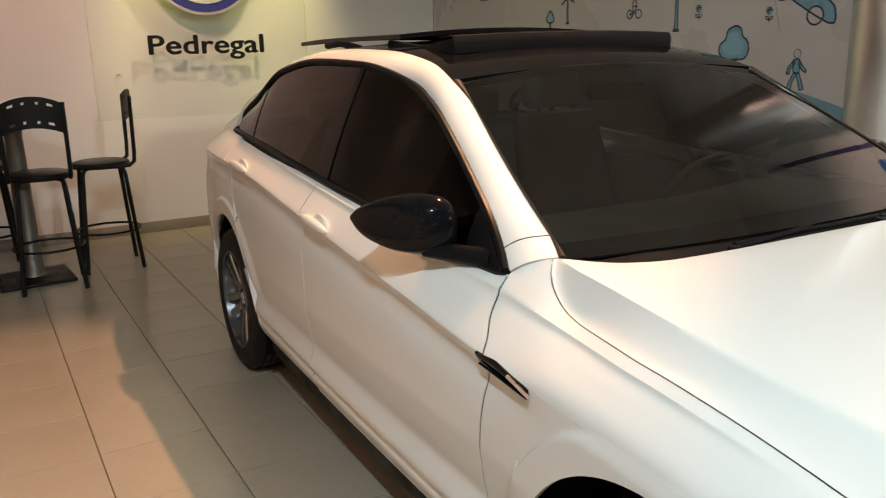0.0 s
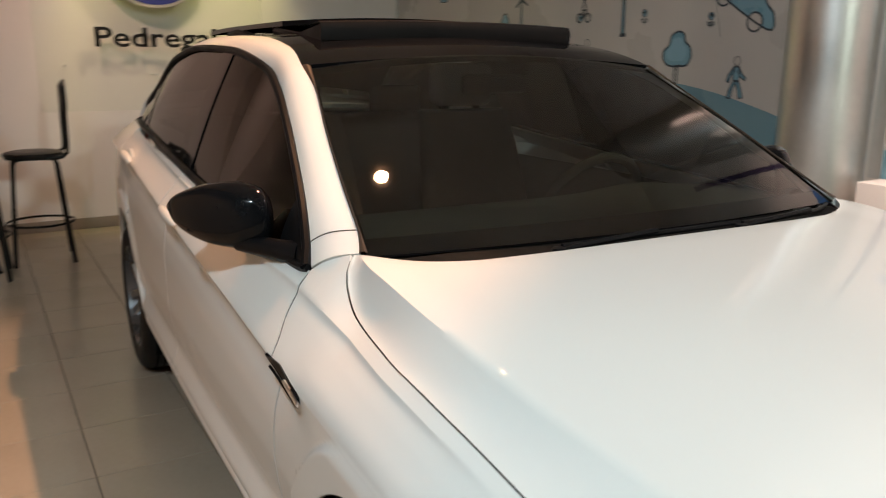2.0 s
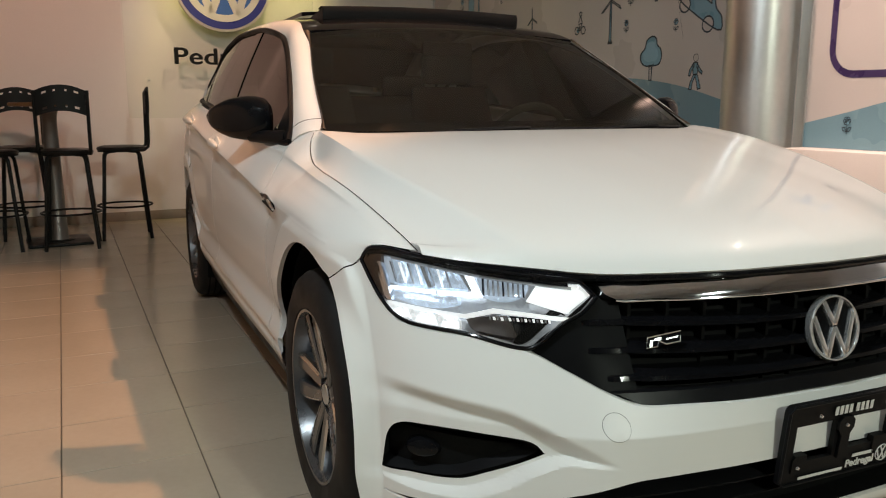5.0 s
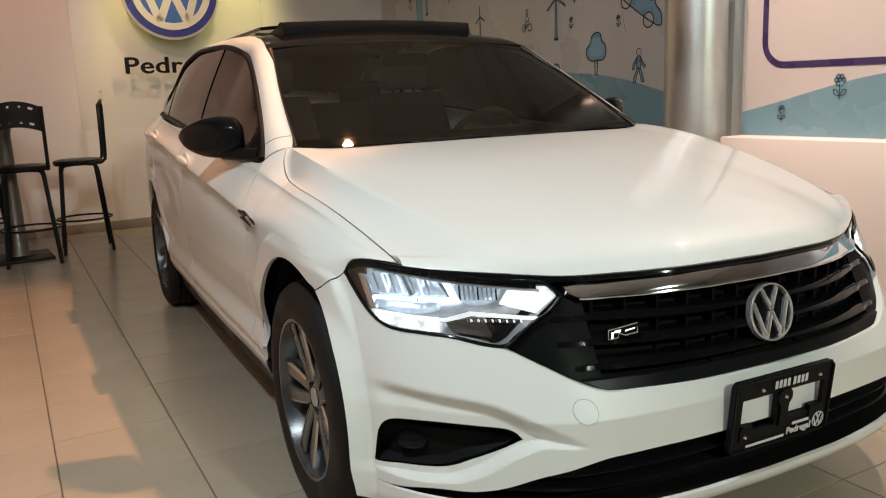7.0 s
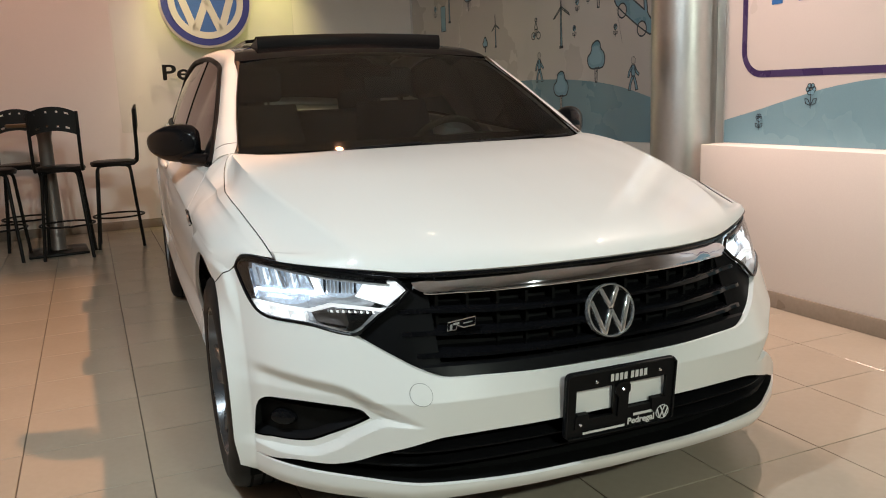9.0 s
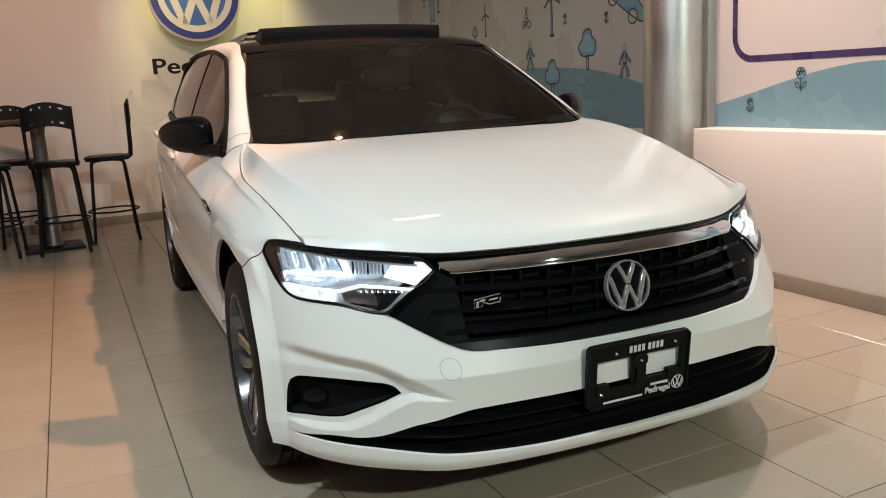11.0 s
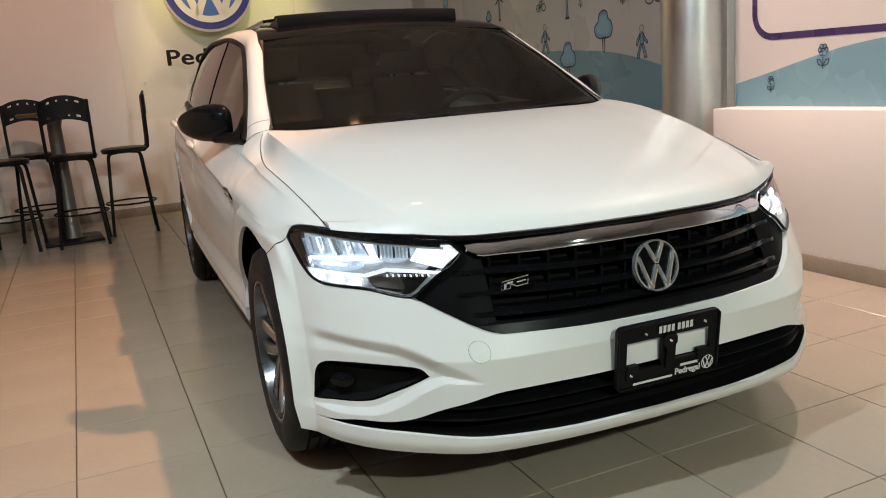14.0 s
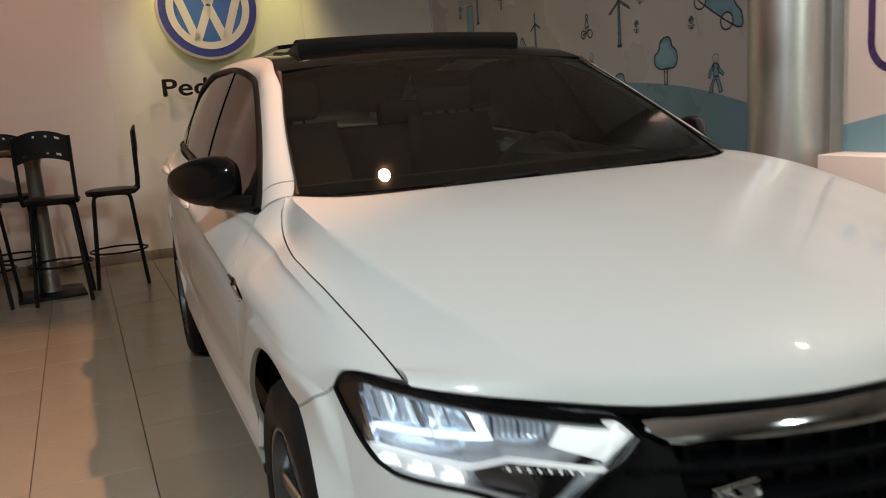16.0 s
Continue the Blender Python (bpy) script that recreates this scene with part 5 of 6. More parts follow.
# ---- wheels ----
def spoke_mesh(a, off, twist):
    """One blade of a twin spoke, from the hub to the rim, in the wheel's own axes (z out)."""
    g = []
    for t in np.linspace(0, 1, 9):
        r = 0.042 + 0.170 * t
        w = 0.0175 + 0.006 * t
        c = off * (0.017 + 0.024 * t) + twist * 0.004 * math.sin(math.pi * t)
        h = 0.062 + 0.026 * t - 0.006 * t * t
        ring = []
        for dx, dz in ((-w, -0.03), (-w, -0.004), (-w * 0.75, 0.0), (w * 0.75, 0.0), (w, -0.004), (w, -0.03)):
            px, py = r, c + dx
            ring.append((px * math.cos(a) - py * math.sin(a), px * math.sin(a) + py * math.cos(a), h + dz))
        g.append(ring)
    verts = [p for r in g for p in r]
    faces = [(i * 6 + j, i * 6 + (j + 1) % 6, (i + 1) * 6 + (j + 1) % 6, (i + 1) * 6 + j) for i in range(8) for j in range(6)] + [tuple(range(6)), tuple(range(48, 54))]
    bm = raw(verts, faces)
    bmesh.ops.recalc_face_normals(bm, faces=bm.faces)
    return bm


wheel = holder("wheel", None, "twin-spoke grey alloy wheel with black tyre")
wheel.parent = car
tyre = part("tyre", lathe([(0.218, 0.088), (0.226, 0.099), (0.250, 0.1035), (0.285, 0.102), (0.308, 0.092), (0.320, 0.074), (0.325, 0.045), (0.3255, 0.0), (0.325, -0.045), (0.320, -0.074), (0.308, -0.092), (0.25, -0.1035), (0.218, -0.09), (0.216, 0.0)], 72), RUBBER, wheel)
for h in (-0.048, -0.016, 0.016, 0.048):
    part("groove", lathe([(0.3262, h - 0.004), (0.3262, h + 0.004), (0.318, h + 0.003), (0.318, h - 0.003)], 60), SHADE, tyre)
part("rim", lathe([(0.222, 0.090), (0.221, 0.096), (0.214, 0.095), (0.208, 0.070), (0.200, 0.045), (0.196, -0.02), (0.200, -0.085), (0.218, -0.09), (0.219, -0.05), (0.214, 0.06)], 72), ALLOY, wheel)
part("rim_edge", lathe([(0.2215, 0.0905), (0.2215, 0.097), (0.2145, 0.0962), (0.2145, 0.091)], 72), ALLOY, wheel)
part("hub", lathe([(0.0, 0.060), (0.030, 0.059), (0.036, 0.056), (0.058, 0.050), (0.062, 0.02), (0.0, 0.02)], 40, closed=False), ALLOY, wheel)
part("centre_cap", lathe([(0.0, 0.0655), (0.026, 0.065), (0.0285, 0.062), (0.0285, 0.055), (0.0, 0.055)], 32, closed=False), CHROME, wheel)
for i in range(5):
    a = 2 * math.pi * i / 5 + 0.35
    for o in (-1, 1):
        sp = part("spoke", spoke_mesh(a, o, o), ALLOY, wheel)
        edge = []
        for t in np.linspace(0.08, 1, 9):
            r, w, c, h = 0.042 + 0.170 * t, 0.0175 + 0.006 * t, o * (0.017 + 0.024 * t) + o * 0.004 * math.sin(math.pi * t), 0.0632 + 0.026 * t - 0.006 * t * t
            edge.append([(r * math.cos(a) - q * math.sin(a), r * math.sin(a) + q * math.cos(a), h - dz) for q, dz in ((c + o * w * 0.60, 0.0), (c + o * w * 0.80, 0.0002), (c + o * w * 1.01, 0.0048), (c + o * w * 1.01, 0.016))])
        n_e = len(edge[0])
        part("machined_edge", raw([p for e in edge for p in e], [(i * n_e + j, i * n_e + j + 1, (i + 1) * n_e + j + 1, (i + 1) * n_e + j) for i in range(len(edge) - 1) for j in range(n_e - 1)]), ALLOY_CUT, sp)
    part("wheel_bolt", lathe([(0, 0.053), (0.007, 0.052), (0.009, 0.046), (0.009, 0.03), (0, 0.03)], 10, pose(0.044 * math.cos(a + 0.63), 0.044 * math.sin(a + 0.63), 0.0), closed=False), SHADE, wheel)
part("brake_disc", lathe([(0.0, 0.0), (0.150, 0.0), (0.150, -0.012), (0.0, -0.012)], 48, closed=False), PLASTIC, wheel)
part("brake_caliper", box(0.075, 0.165, -0.06, 0.06, -0.02, 0.03, 0.01), SHADE, wheel)
part("wheel_back", lathe([(0.0, -0.03), (0.205, -0.03), (0.205, -0.034), (0.0, -0.034)], 40, closed=False), SHADE, wheel)
wheel.matrix_local = pose(-0.772, YF, HUB + 0.0005, 0, -90, 0)
for x, y, ry in ((0.772, YF, 90), (-0.770, YR, -90), (0.770, YR, 90)):
    copy_thing(wheel, pose(x, y, HUB + 0.0005, 0, ry, 0) @ pose(0, 0, 0, 0, 0, 23))

# ---- inside the car ----
part("dashboard", sheet(np.array([[(x, y, z + 0.02 * math.exp(-(((x - 0.36) / 0.16) ** 2)) * (1 if y > 1.6 else 0)) for y, z in ((1.42, 0.955), (1.48, 0.965), (1.62, 0.975), (1.78, 0.965), (1.86, 0.93), (1.87, 0.80), (1.80, 0.6))] for x in np.linspace(-0.655, 0.655, 36)]), 0.0), DASH, car, "dark dashboard")
sw = part("steering_wheel", tube([Vector((0.36 + 0.185 * math.cos(a), 1.98 - 0.185 * math.sin(a) * 0.42, 0.88 + 0.185 * math.sin(a) * 0.9)) for a in np.linspace(0, 2 * math.pi, 37)[:-1]], 0.016, 10, True), DASH, car, "black steering wheel")
part("spoke", box(0.20, 0.52, 1.955, 1.985, 0.85, 0.905, 0.012), DASH, sw)
part("column", tube([(0.36, 1.75, 0.80), (0.36, 1.97, 0.88)], 0.05, 12), DASH, sw)


def car_seat(x):
    seat = holder("seat", None, "dark cloth car seat")
    seat.parent = car
    back = []
    for t in np.linspace(0, 1, 10):
        w = 0.25 - 0.05 * t ** 2
        y, z = 2.62 + 0.20 * t, 0.48 + 0.66 * t
        back.append([(x + w * math.cos(a), y + 0.075 * math.sin(a) * (1 + 0.25 * abs(math.cos(a))), z) for a in np.linspace(0, 2 * math.pi, 25)[:-1]])
    verts = [p for r in back for p in r]
    n = 24
    bm = raw(verts, [(i * n + j, i * n + (j + 1) % n, (i + 1) * n + (j + 1) % n, (i + 1) * n + j) for i in range(9) for j in range(n)] + [tuple(range(n)), tuple(range(9 * n, 10 * n))])
    bmesh.ops.recalc_face_normals(bm, faces=bm.faces)
    part("backrest", bm, FABRIC, seat)
    part("cushion", box(x - 0.26, x + 0.26, 2.12, 2.68, 0.36, 0.52, 0.05, 3), FABRIC, seat)
    part("headrest", box(x - 0.135, x + 0.135, 2.80, 2.90, 1.155, 1.325, 0.04, 4), FABRIC, seat)
    for d in (-0.06, 0.06):
        part("post", tube([(x + d, 2.845, 1.10), (x + d, 2.85, 1.18)], 0.006, 8), CHROME, seat)


car_seat(-0.37)
car_seat(0.37)
part("rear_bench", box(-0.62, 0.62, 3.30, 3.52, 0.45, 1.10, 0.06, 3), FABRIC, car)
for x in (-0.36, 0.36):
    part("rear_headrest", box(x - 0.13, x + 0.13, 3.42, 3.50, 1.08, 1.22, 0.035, 3), FABRIC, car)
part("cabin_floor", box(-0.70, 0.70, 1.35, 3.6, 0.40, 0.43), SHADE, car)
part("parcel_shelf", box(-0.60, 0.60, 3.5, 4.2, 1.02, 1.05), FABRIC, car)
both("door_lining", np.array([[(side_x(y, 0.9) - 0.09, y, z) for z in (0.4, 0.7, 0.92)] for y in np.linspace(1.4, 3.5, 10)]), DASH, 0.0, flip=True)
part("interior_mirror", box(-0.11, 0.11, 1.985, 2.01, 1.245, 1.30, 0.012), PLASTIC, car)

# ---- floor tiles ----
TU, TV, JOINT = 0.3905, 0.4025, 0.0036
tile_me = None
for iu in range(-3, 9):
    for iv in range(-6, 17):
        u, v = -1.05 + iu * TU, 0.213 + iv * TV
        a, b = max(u + JOINT / 2, U0 + 0.001), min(u + TU - JOINT / 2, U1 - 0.05)
        c, d = v + JOINT / 2, min(v + TV - JOINT / 2, V1 - 0.016)
        if b - a < 0.02 or d - c < 0.02:
            continue
        whole = b - a > TU - JOINT - 1e-4 and d - c > TV - JOINT - 1e-4
        if whole and tile_me is not None:
            ob = new("floor_tile", tile_me)
            ob.parent = floor
        else:
            w, h = (b - a) / 2, (d - c) / 2
            bm = raw([(-w, -h, -0.006), (w, -h, -0.006), (w, h, -0.006), (-w, h, -0.006), (-w, -h, -0.0012), (w, -h, -0.0012), (w, h, -0.0012), (-w, h, -0.0012),
                      (-w + 0.0015, -h + 0.0015, 0), (w - 0.0015, -h + 0.0015, 0), (w - 0.0015, h - 0.0015, 0), (-w + 0.0015, h - 0.0015, 0)],
                     [(0, 1, 5, 4), (1, 2, 6, 5), (2, 3, 7, 6), (3, 0, 4, 7), (4, 5, 9, 8), (5, 6, 10, 9), (6, 7, 11, 10), (7, 4, 8, 11), (8, 9, 10, 11)])
            ob = part("floor_tile", bm, TILE, floor, smooth=0)
            if whole:
                tile_me = ob.data
        ob.location = ((a + b) / 2, (c + d) / 2, 0)
room_part("floor_behind", box(U0, U1, V0, 0.213 - 6 * TV - JOINT, -0.006, 0.0), TILE)

# ---- mural on the right wall; flat printed figures, x along -v, z up, facing the room ----
wall_mural = room_part("wall_mural", box(U1 - 0.012, U1 + 0.01, 2.395, V1 - 0.03, 0.80, CEIL), MURAL)
tagged(wall_mural, "printed wall mural with teal hills and small pictograms", "mural")
mural_r = room_part("wall_mural_front", box(U1 - 0.012, U1 + 0.01, V0, 2.10, 0.825, CEIL), MURAL)
tagged(mural_r, "printed wall mural with teal hill and framed lettering", "mural")
room_part("mural_edge", box(U1 - 0.022, U1 + 0.01, V1 - 0.03, V1 - 0.002, 0.80, CEIL), STEEL)
room_part("mural_edge_front", box(U1 - 0.020, U1 - 0.012, 2.10, 2.16, 0.825, CEIL), STEEL)


def on_wall(v, z, lift=0.0):
    """The frame of a figure on the mural: local x towards the camera side (-v), z up."""
    return pose(U1 - 0.0125 - lift, v, z, 0, 0, -90)


def blob(points, n=6):
    """A rounded outline through a few points."""
    k, out = len(points), []
    for i in range(k):
        p = [Vector(points[(i + j - 1) % k]) for j in range(4)]
        for s in range(n):
            t = s / n
            out.append(tuple(0.5 * ((2 * p[1]) + (p[2] - p[0]) * t + (2 * p[0] - 5 * p[1] + 4 * p[2] - p[3]) * t * t + (3 * p[1] - p[0] - 3 * p[2] + p[3]) * t ** 3)))
    return out


def figure(name, v, z, shapes, lines, width=0.010, wall=None):
    """shapes: (outline, material); lines: open or closed strokes drawn over them."""
    root = holder(name, on_wall(v, z))
    root.parent = wall or wall_mural
    for k, (o, m) in enumerate(shapes):
        part("fill", plate(o, 0.0008 + 0.0003 * k), m, root, smooth=0)
    for l, close in lines:
        pts = [Vector((x, 0, y)) for x, y in l]
        bm = bmesh.new()
        n = len(pts)
        for i in range(n if close else n - 1):
            a, b = pts[i], pts[(i + 1) % n]
            d = (b - a)
            if d.length < 1e-6:
                continue
            d.normalize()
            s = Vector((-d.z, 0, d.x)) * width / 2
            e = d * width * 0.35
            y = Vector((0, -0.0022, 0))
            bm.faces.new([bm.verts.new(p + y) for p in (a - e + s, b + e + s, b + e - s, a - e - s)])
        part("outline", bm, INK, root, smooth=0)
    return root


def circle(cx, cy, r, n=16):
    return [(cx + r * math.cos(2 * math.pi * i / n), cy + r * math.sin(2 * math.pi * i / n)) for i in range(n)]


def tree_figure(v, z, h):
    crown = blob([(0.02 * h, 1.0 * h), (0.16 * h, 0.95 * h), (0.21 * h, 0.80 * h), (0.33 * h, 0.70 * h), (0.37 * h, 0.52 * h), (0.28 * h, 0.36 * h), (0.05 * h, 0.33 * h), (-0.20 * h, 0.34 * h), (-0.35 * h, 0.45 * h), (-0.36 * h, 0.62 * h), (-0.22 * h, 0.74 * h), (-0.16 * h, 0.92 * h)], 4)
    shine = [(x * 0.72 - 0.02 * h, 0.62 * h + (y - 0.60 * h) * 0.70) for x, y in crown]
    trunk = [(-0.05 * h, 0.34 * h), (-0.04 * h, 0), (0.04 * h, 0), (0.05 * h, 0.34 * h)]
    return figure("tree_drawing", v, z, [(trunk, MURAL), (crown, SKYBLUE), (shine, PALEBLUE)], [(trunk, True), (crown, True), ([(0.10 * h, 0.36 * h), (0.02 * h, 0.26 * h)], False)])


def walker_figure(v, z, h):
    """A plain striding pictogram: a disc over rounded bars for trunk, arms and legs."""
    trunk = [(-0.09 * h, 0.76 * h), (0.08 * h, 0.76 * h), (0.11 * h, 0.66 * h), (0.08 * h, 0.42 * h), (-0.08 * h, 0.42 * h), (-0.11 * h, 0.66 * h)]
    leg_a = [(-0.07 * h, 0.43 * h), (0.03 * h, 0.43 * h), (-0.10 * h, 0.20 * h), (-0.13 * h, 0.0), (-0.25 * h, 0.0), (-0.20 * h, 0.18 * h)]
    leg_b = [(-0.02 * h, 0.43 * h), (0.08 * h, 0.43 * h), (0.17 * h, 0.22 * h), (0.24 * h, 0.03 * h), (0.12 * h, 0.0), (0.07 * h, 0.20 * h)]
    arm_a = [(-0.09 * h, 0.75 * h), (-0.24 * h, 0.56 * h), (-0.28 * h, 0.40 * h), (-0.21 * h, 0.39 * h), (-0.16 * h, 0.54 * h), (-0.05 * h, 0.66 * h)]
    arm_b = [(0.07 * h, 0.75 * h), (0.19 * h, 0.58 * h), (0.29 * h, 0.50 * h), (0.26 * h, 0.43 * h), (0.13 * h, 0.52 * h), (0.05 * h, 0.64 * h)]
    bars = [arm_b, leg_b, trunk, leg_a, arm_a]
    disc = circle(0.0, 0.90 * h, 0.10 * h)
    return figure("pictogram", v, z, [(o, SKYBLUE) for o in bars] + [(disc, MURAL)], [(o, True) for o in bars] + [(disc, True)], 0.007)


def turbine_figure(v, z, h):
    mast = [(-0.035 * h, 0.02 * h), (0.035 * h, 0.02 * h), (0.018 * h, 0.80 * h), (-0.018 * h, 0.80 * h)]
    foot = [(-0.06 * h, 0), (0.06 * h, 0), (0.06 * h, 0.03 * h), (-0.06 * h, 0.03 * h)]
    blades = []
    for a in (90, 215, 330):
        c, s = math.cos(radians(a)), math.sin(radians(a))
        blades.append([(0 - s * 0.015 * h, 0.80 * h + c * 0.015 * h), (c * 0.30 * h - s * 0.028 * h, 0.80 * h + s * 0.30 * h + c * 0.028 * h), (c * 0.36 * h, 0.80 * h + s * 0.36 * h), (s * 0.015 * h, 0.80 * h - c * 0.015 * h)])
    return figure("turbine_drawing", v, z, [(mast, SKYBLUE), (foot, SKYBLUE)] + [(b, MURAL) for b in blades], [(mast, True), (foot, True)] + [(b, True) for b in blades], 0.009)


def flower_figure(v, z, h, wall=None):
    petals = [(circle(0.15 * h * math.cos(a), 0.78 * h + 0.15 * h * math.sin(a), 0.10 * h, 10), True) for a in np.linspace(0, 2 * math.pi, 7)[:-1]]
    leaf = lambda s: [(0, 0.12 * h), (s * 0.14 * h, 0.38 * h), (s * 0.30 * h, 0.40 * h), (s * 0.24 * h, 0.2 * h)]
    return figure("flower_drawing", v, z, [(p, SKYBLUE if wall else PALEBLUE) for p, _ in petals], petals + [(circle(0, 0.78 * h, 0.07 * h, 10), True), ([(0, 0.6 * h), (0, 0)], False), (leaf(1), True), (leaf(-1), True)], 0.0045, wall)


def cycle_figure(v, z, h):
    return figure("bicycle_drawing", v, z, [(circle(-0.2 * h, 0.18 * h, 0.1 * h), SKYBLUE)], [(circle(-0.24 * h, 0.18 * h, 0.17 * h), True), (circle(0.26 * h, 0.18 * h, 0.17 * h), True), ([(-0.24 * h, 0.18 * h), (0, 0.2 * h), (0.16 * h, 0.5 * h), (-0.1 * h, 0.48 * h), (0, 0.2 * h)], False), ([(-0.12 * h, 0.55 * h), (0.02 * h, 0.85 * h), (0.16 * h, 0.56 * h)], False), (circle(0.03 * h, 0.93 * h, 0.09 * h), True)], 0.009)


def building_figure(v, z, w, h):
    body = [(-w / 2, 0), (w / 2, 0), (w / 2, h), (-w / 2, h)]
    band = [(-w / 2, 0), (w / 2, 0), (w / 2, 0.12 * h), (-w / 2, 0.12 * h)]
    return figure("building_drawing", v, z, [(body, PALEBLUE), (band, SKYBLUE)], [(body, True)], 0.006)


def car_figure(v, z, w):
    body = blob([(-0.46, 0.02), (-0.5, 0.18), (-0.36, 0.30), (-0.18, 0.46), (0.12, 0.46), (0.30, 0.28), (0.48, 0.22), (0.5, 0.04)], 4)
    body = [(x * w, y * w) for x, y in body]
    win = [(x * w, y * w) for x, y in ((-0.28, 0.28), (-0.15, 0.41), (0.10, 0.41), (0.20, 0.28))]
    f = figure("car_drawing", v, z, [(body, SKYBLUE), (win, MURAL), (circle(-0.28 * w, 0.02 * w, 0.11 * w), MURAL), (circle(0.30 * w, 0.02 * w, 0.11 * w), MURAL)], [(body, True), (win, True), (circle(-0.28 * w, 0.02 * w, 0.11 * w), True), (circle(0.30 * w, 0.02 * w, 0.11 * w), True)], 0.010)
    f.matrix_basis = on_wall(v, z) @ pose(0, 0, 0, 0, 33, 0)
    return f


# hills; outlines given as (-v, z)
hl_ = pchip([-6.8, -5.6, -4.39, -3.95, -3.48, -3.14, -2.775, -2.40], [1.02, 1.16, 1.257, 1.25, 1.221, 1.178, 1.095, 0.985])
hill = [(-6.80, 0.802)] + [(x, float(hl_(x))) for x in np.linspace(-6.80, -2.40, 40)] + [(-2.40, 0.802)]
part("hill", plate(hill, 0.0006, pose(U1 - 0.0122, 0, 0, 0, 0, -90)), TEAL, wall_mural, smooth=0)
hr_ = pchip([-2.10, -1.854, -1.625, -1.351, -1.086, -0.4, 0.6, 2.0], [0.953, 1.009, 1.066, 1.124, 1.151, 1.12, 1.0, 0.9])
hill = [(-2.10, 0.827)] + [(x, float(hr_(x))) for x in np.linspace(-2.10, 2.0, 50)] + [(2.0, 0.827)]
part("hill", plate(hill, 0.0006, pose(U1 - 0.0122, 0, 0, 0, 0, -90)), TEAL, mural_r, smooth=0)

tree_figure(3.375, 1.210, 0.285)
tree_figure(3.843, 1.030, 0.275)
tree_figure(3.345, 1.720, 0.285)
tree_figure(5.10, 1.535, 0.125)
tree_figure(5.42, 1.93, 0.24)
walker_figure(2.947, 1.143, 0.215)
walker_figure(4.158, 1.238, 0.226)
turbine_figure(3.830, 1.479, 0.37)
turbine_figure(4.895, 1.562, 0.235)
turbine_figure(5.85, 1.86, 0.40)
cycle_figure(4.205, 1.570, 0.160)
flower_figure(3.145, 1.508, 0.080)
flower_figure(3.650, 1.540, 0.085)
flower_figure(3.61, 1.715, 0.095)
flower_figure(3.47, 1.760, 0.085)
flower_figure(6.19, 1.93, 0.12)
building_figure(6.0, 1.79, 0.11, 0.24)
car_figure(2.973, 1.594, 0.43)
flower_figure(1.500, 1.016, 0.122, mural_r)
flower_figure(1.839, 0.903, 0.084, mural_r)
figure("swirl_drawing", 3.2, 1.30, [], [([(0.05 + 0.02 * t, 0.46 - 0.075 * t) for t in range(-8, 5)], False)], 0.002)

# the framed lettering
fw = 0.036
outline = [(-1.960, 2.7), (-1.960, 1.33)] + [(-1.83 - 0.13 * math.cos(a), 1.33 - 0.13 * math.sin(a)) for a in np.linspace(0, math.pi / 2, 10)[1:]] + [(-0.30, 1.185)]
outline += [(-0.30 + 0.13 * math.sin(a), 1.315 - 0.13 * math.cos(a)) for a in np.linspace(0, math.pi / 2, 10)[1:]] + [(-0.17, 2.7)]
bm = bmesh.new()
prev = None
for i, (x, z) in enumerate(outline):
    a = Vector(outline[max(0, i - 1)])
    b = Vector(outline[min(len(outline) - 1, i + 1)])
    d = (b - a).normalized()
    n = Vector((-d.y, d.x)) * fw / 2
    pair = [bm.verts.new((x + n.x, -0.0015, z + n.y)), bm.verts.new((x - n.x, -0.0015, z - n.y))]
    if prev:
        bm.faces.new((prev[0], pair[0], pair[1], prev[1]))
    prev = pair
bm.transform(pose(U1 - 0.0122, 0, 0, 0, 0, -90))
part("frame_line", bm, PURPLE, mural_r, "dark purple rounded frame line", smooth=0)
for o in ([(-1.775, 1.552), (-1.705, 1.552), (-1.705, 1.765), (-1.64, 1.765), (-1.64, 1.83), (-1.845, 1.83), (-1.845, 1.765), (-1.775, 1.765)],
          [(-1.600, 1.552), (-1.530, 1.552), (-1.530, 1.83), (-1.600, 1.83)]):
    part("letter", plate(o, 0.002, pose(U1 - 0.0122, 0, 0, 0, 0, -90)), SIGNBLUE, mural_r, smooth=0)

# ---- sign on the back wall ----
STUD = mat("bright_stud", (0.85, 0.84, 0.80), 0.2, 0.2, spread=0.03)
sign = holder("wall_sign", ROOM @ pose(0, 0, 0), "clear acrylic wall panel with black letters and a round emblem", "sign")
PV = 6.69
part("panel", box(-0.815, 0.885, PV, PV + 0.008, 0.935, 2.62, 0.002, 1), ACRYLIC, sign, "clear acrylic panel").visible_shadow = False
for u, z in ((-0.62, 1.272), (0.02, 1.205), (0.70, 1.272)):
    part("standoff", lathe([(0.0, -0.014), (0.010, -0.014), (0.012, -0.011), (0.012, 0.0), (0.004, 0.0), (0.004, V1 - PV), (0.0, V1 - PV)], 20, pose(u, PV, z, -90), closed=False), STUD, sign)
let_bm = bmesh.new()
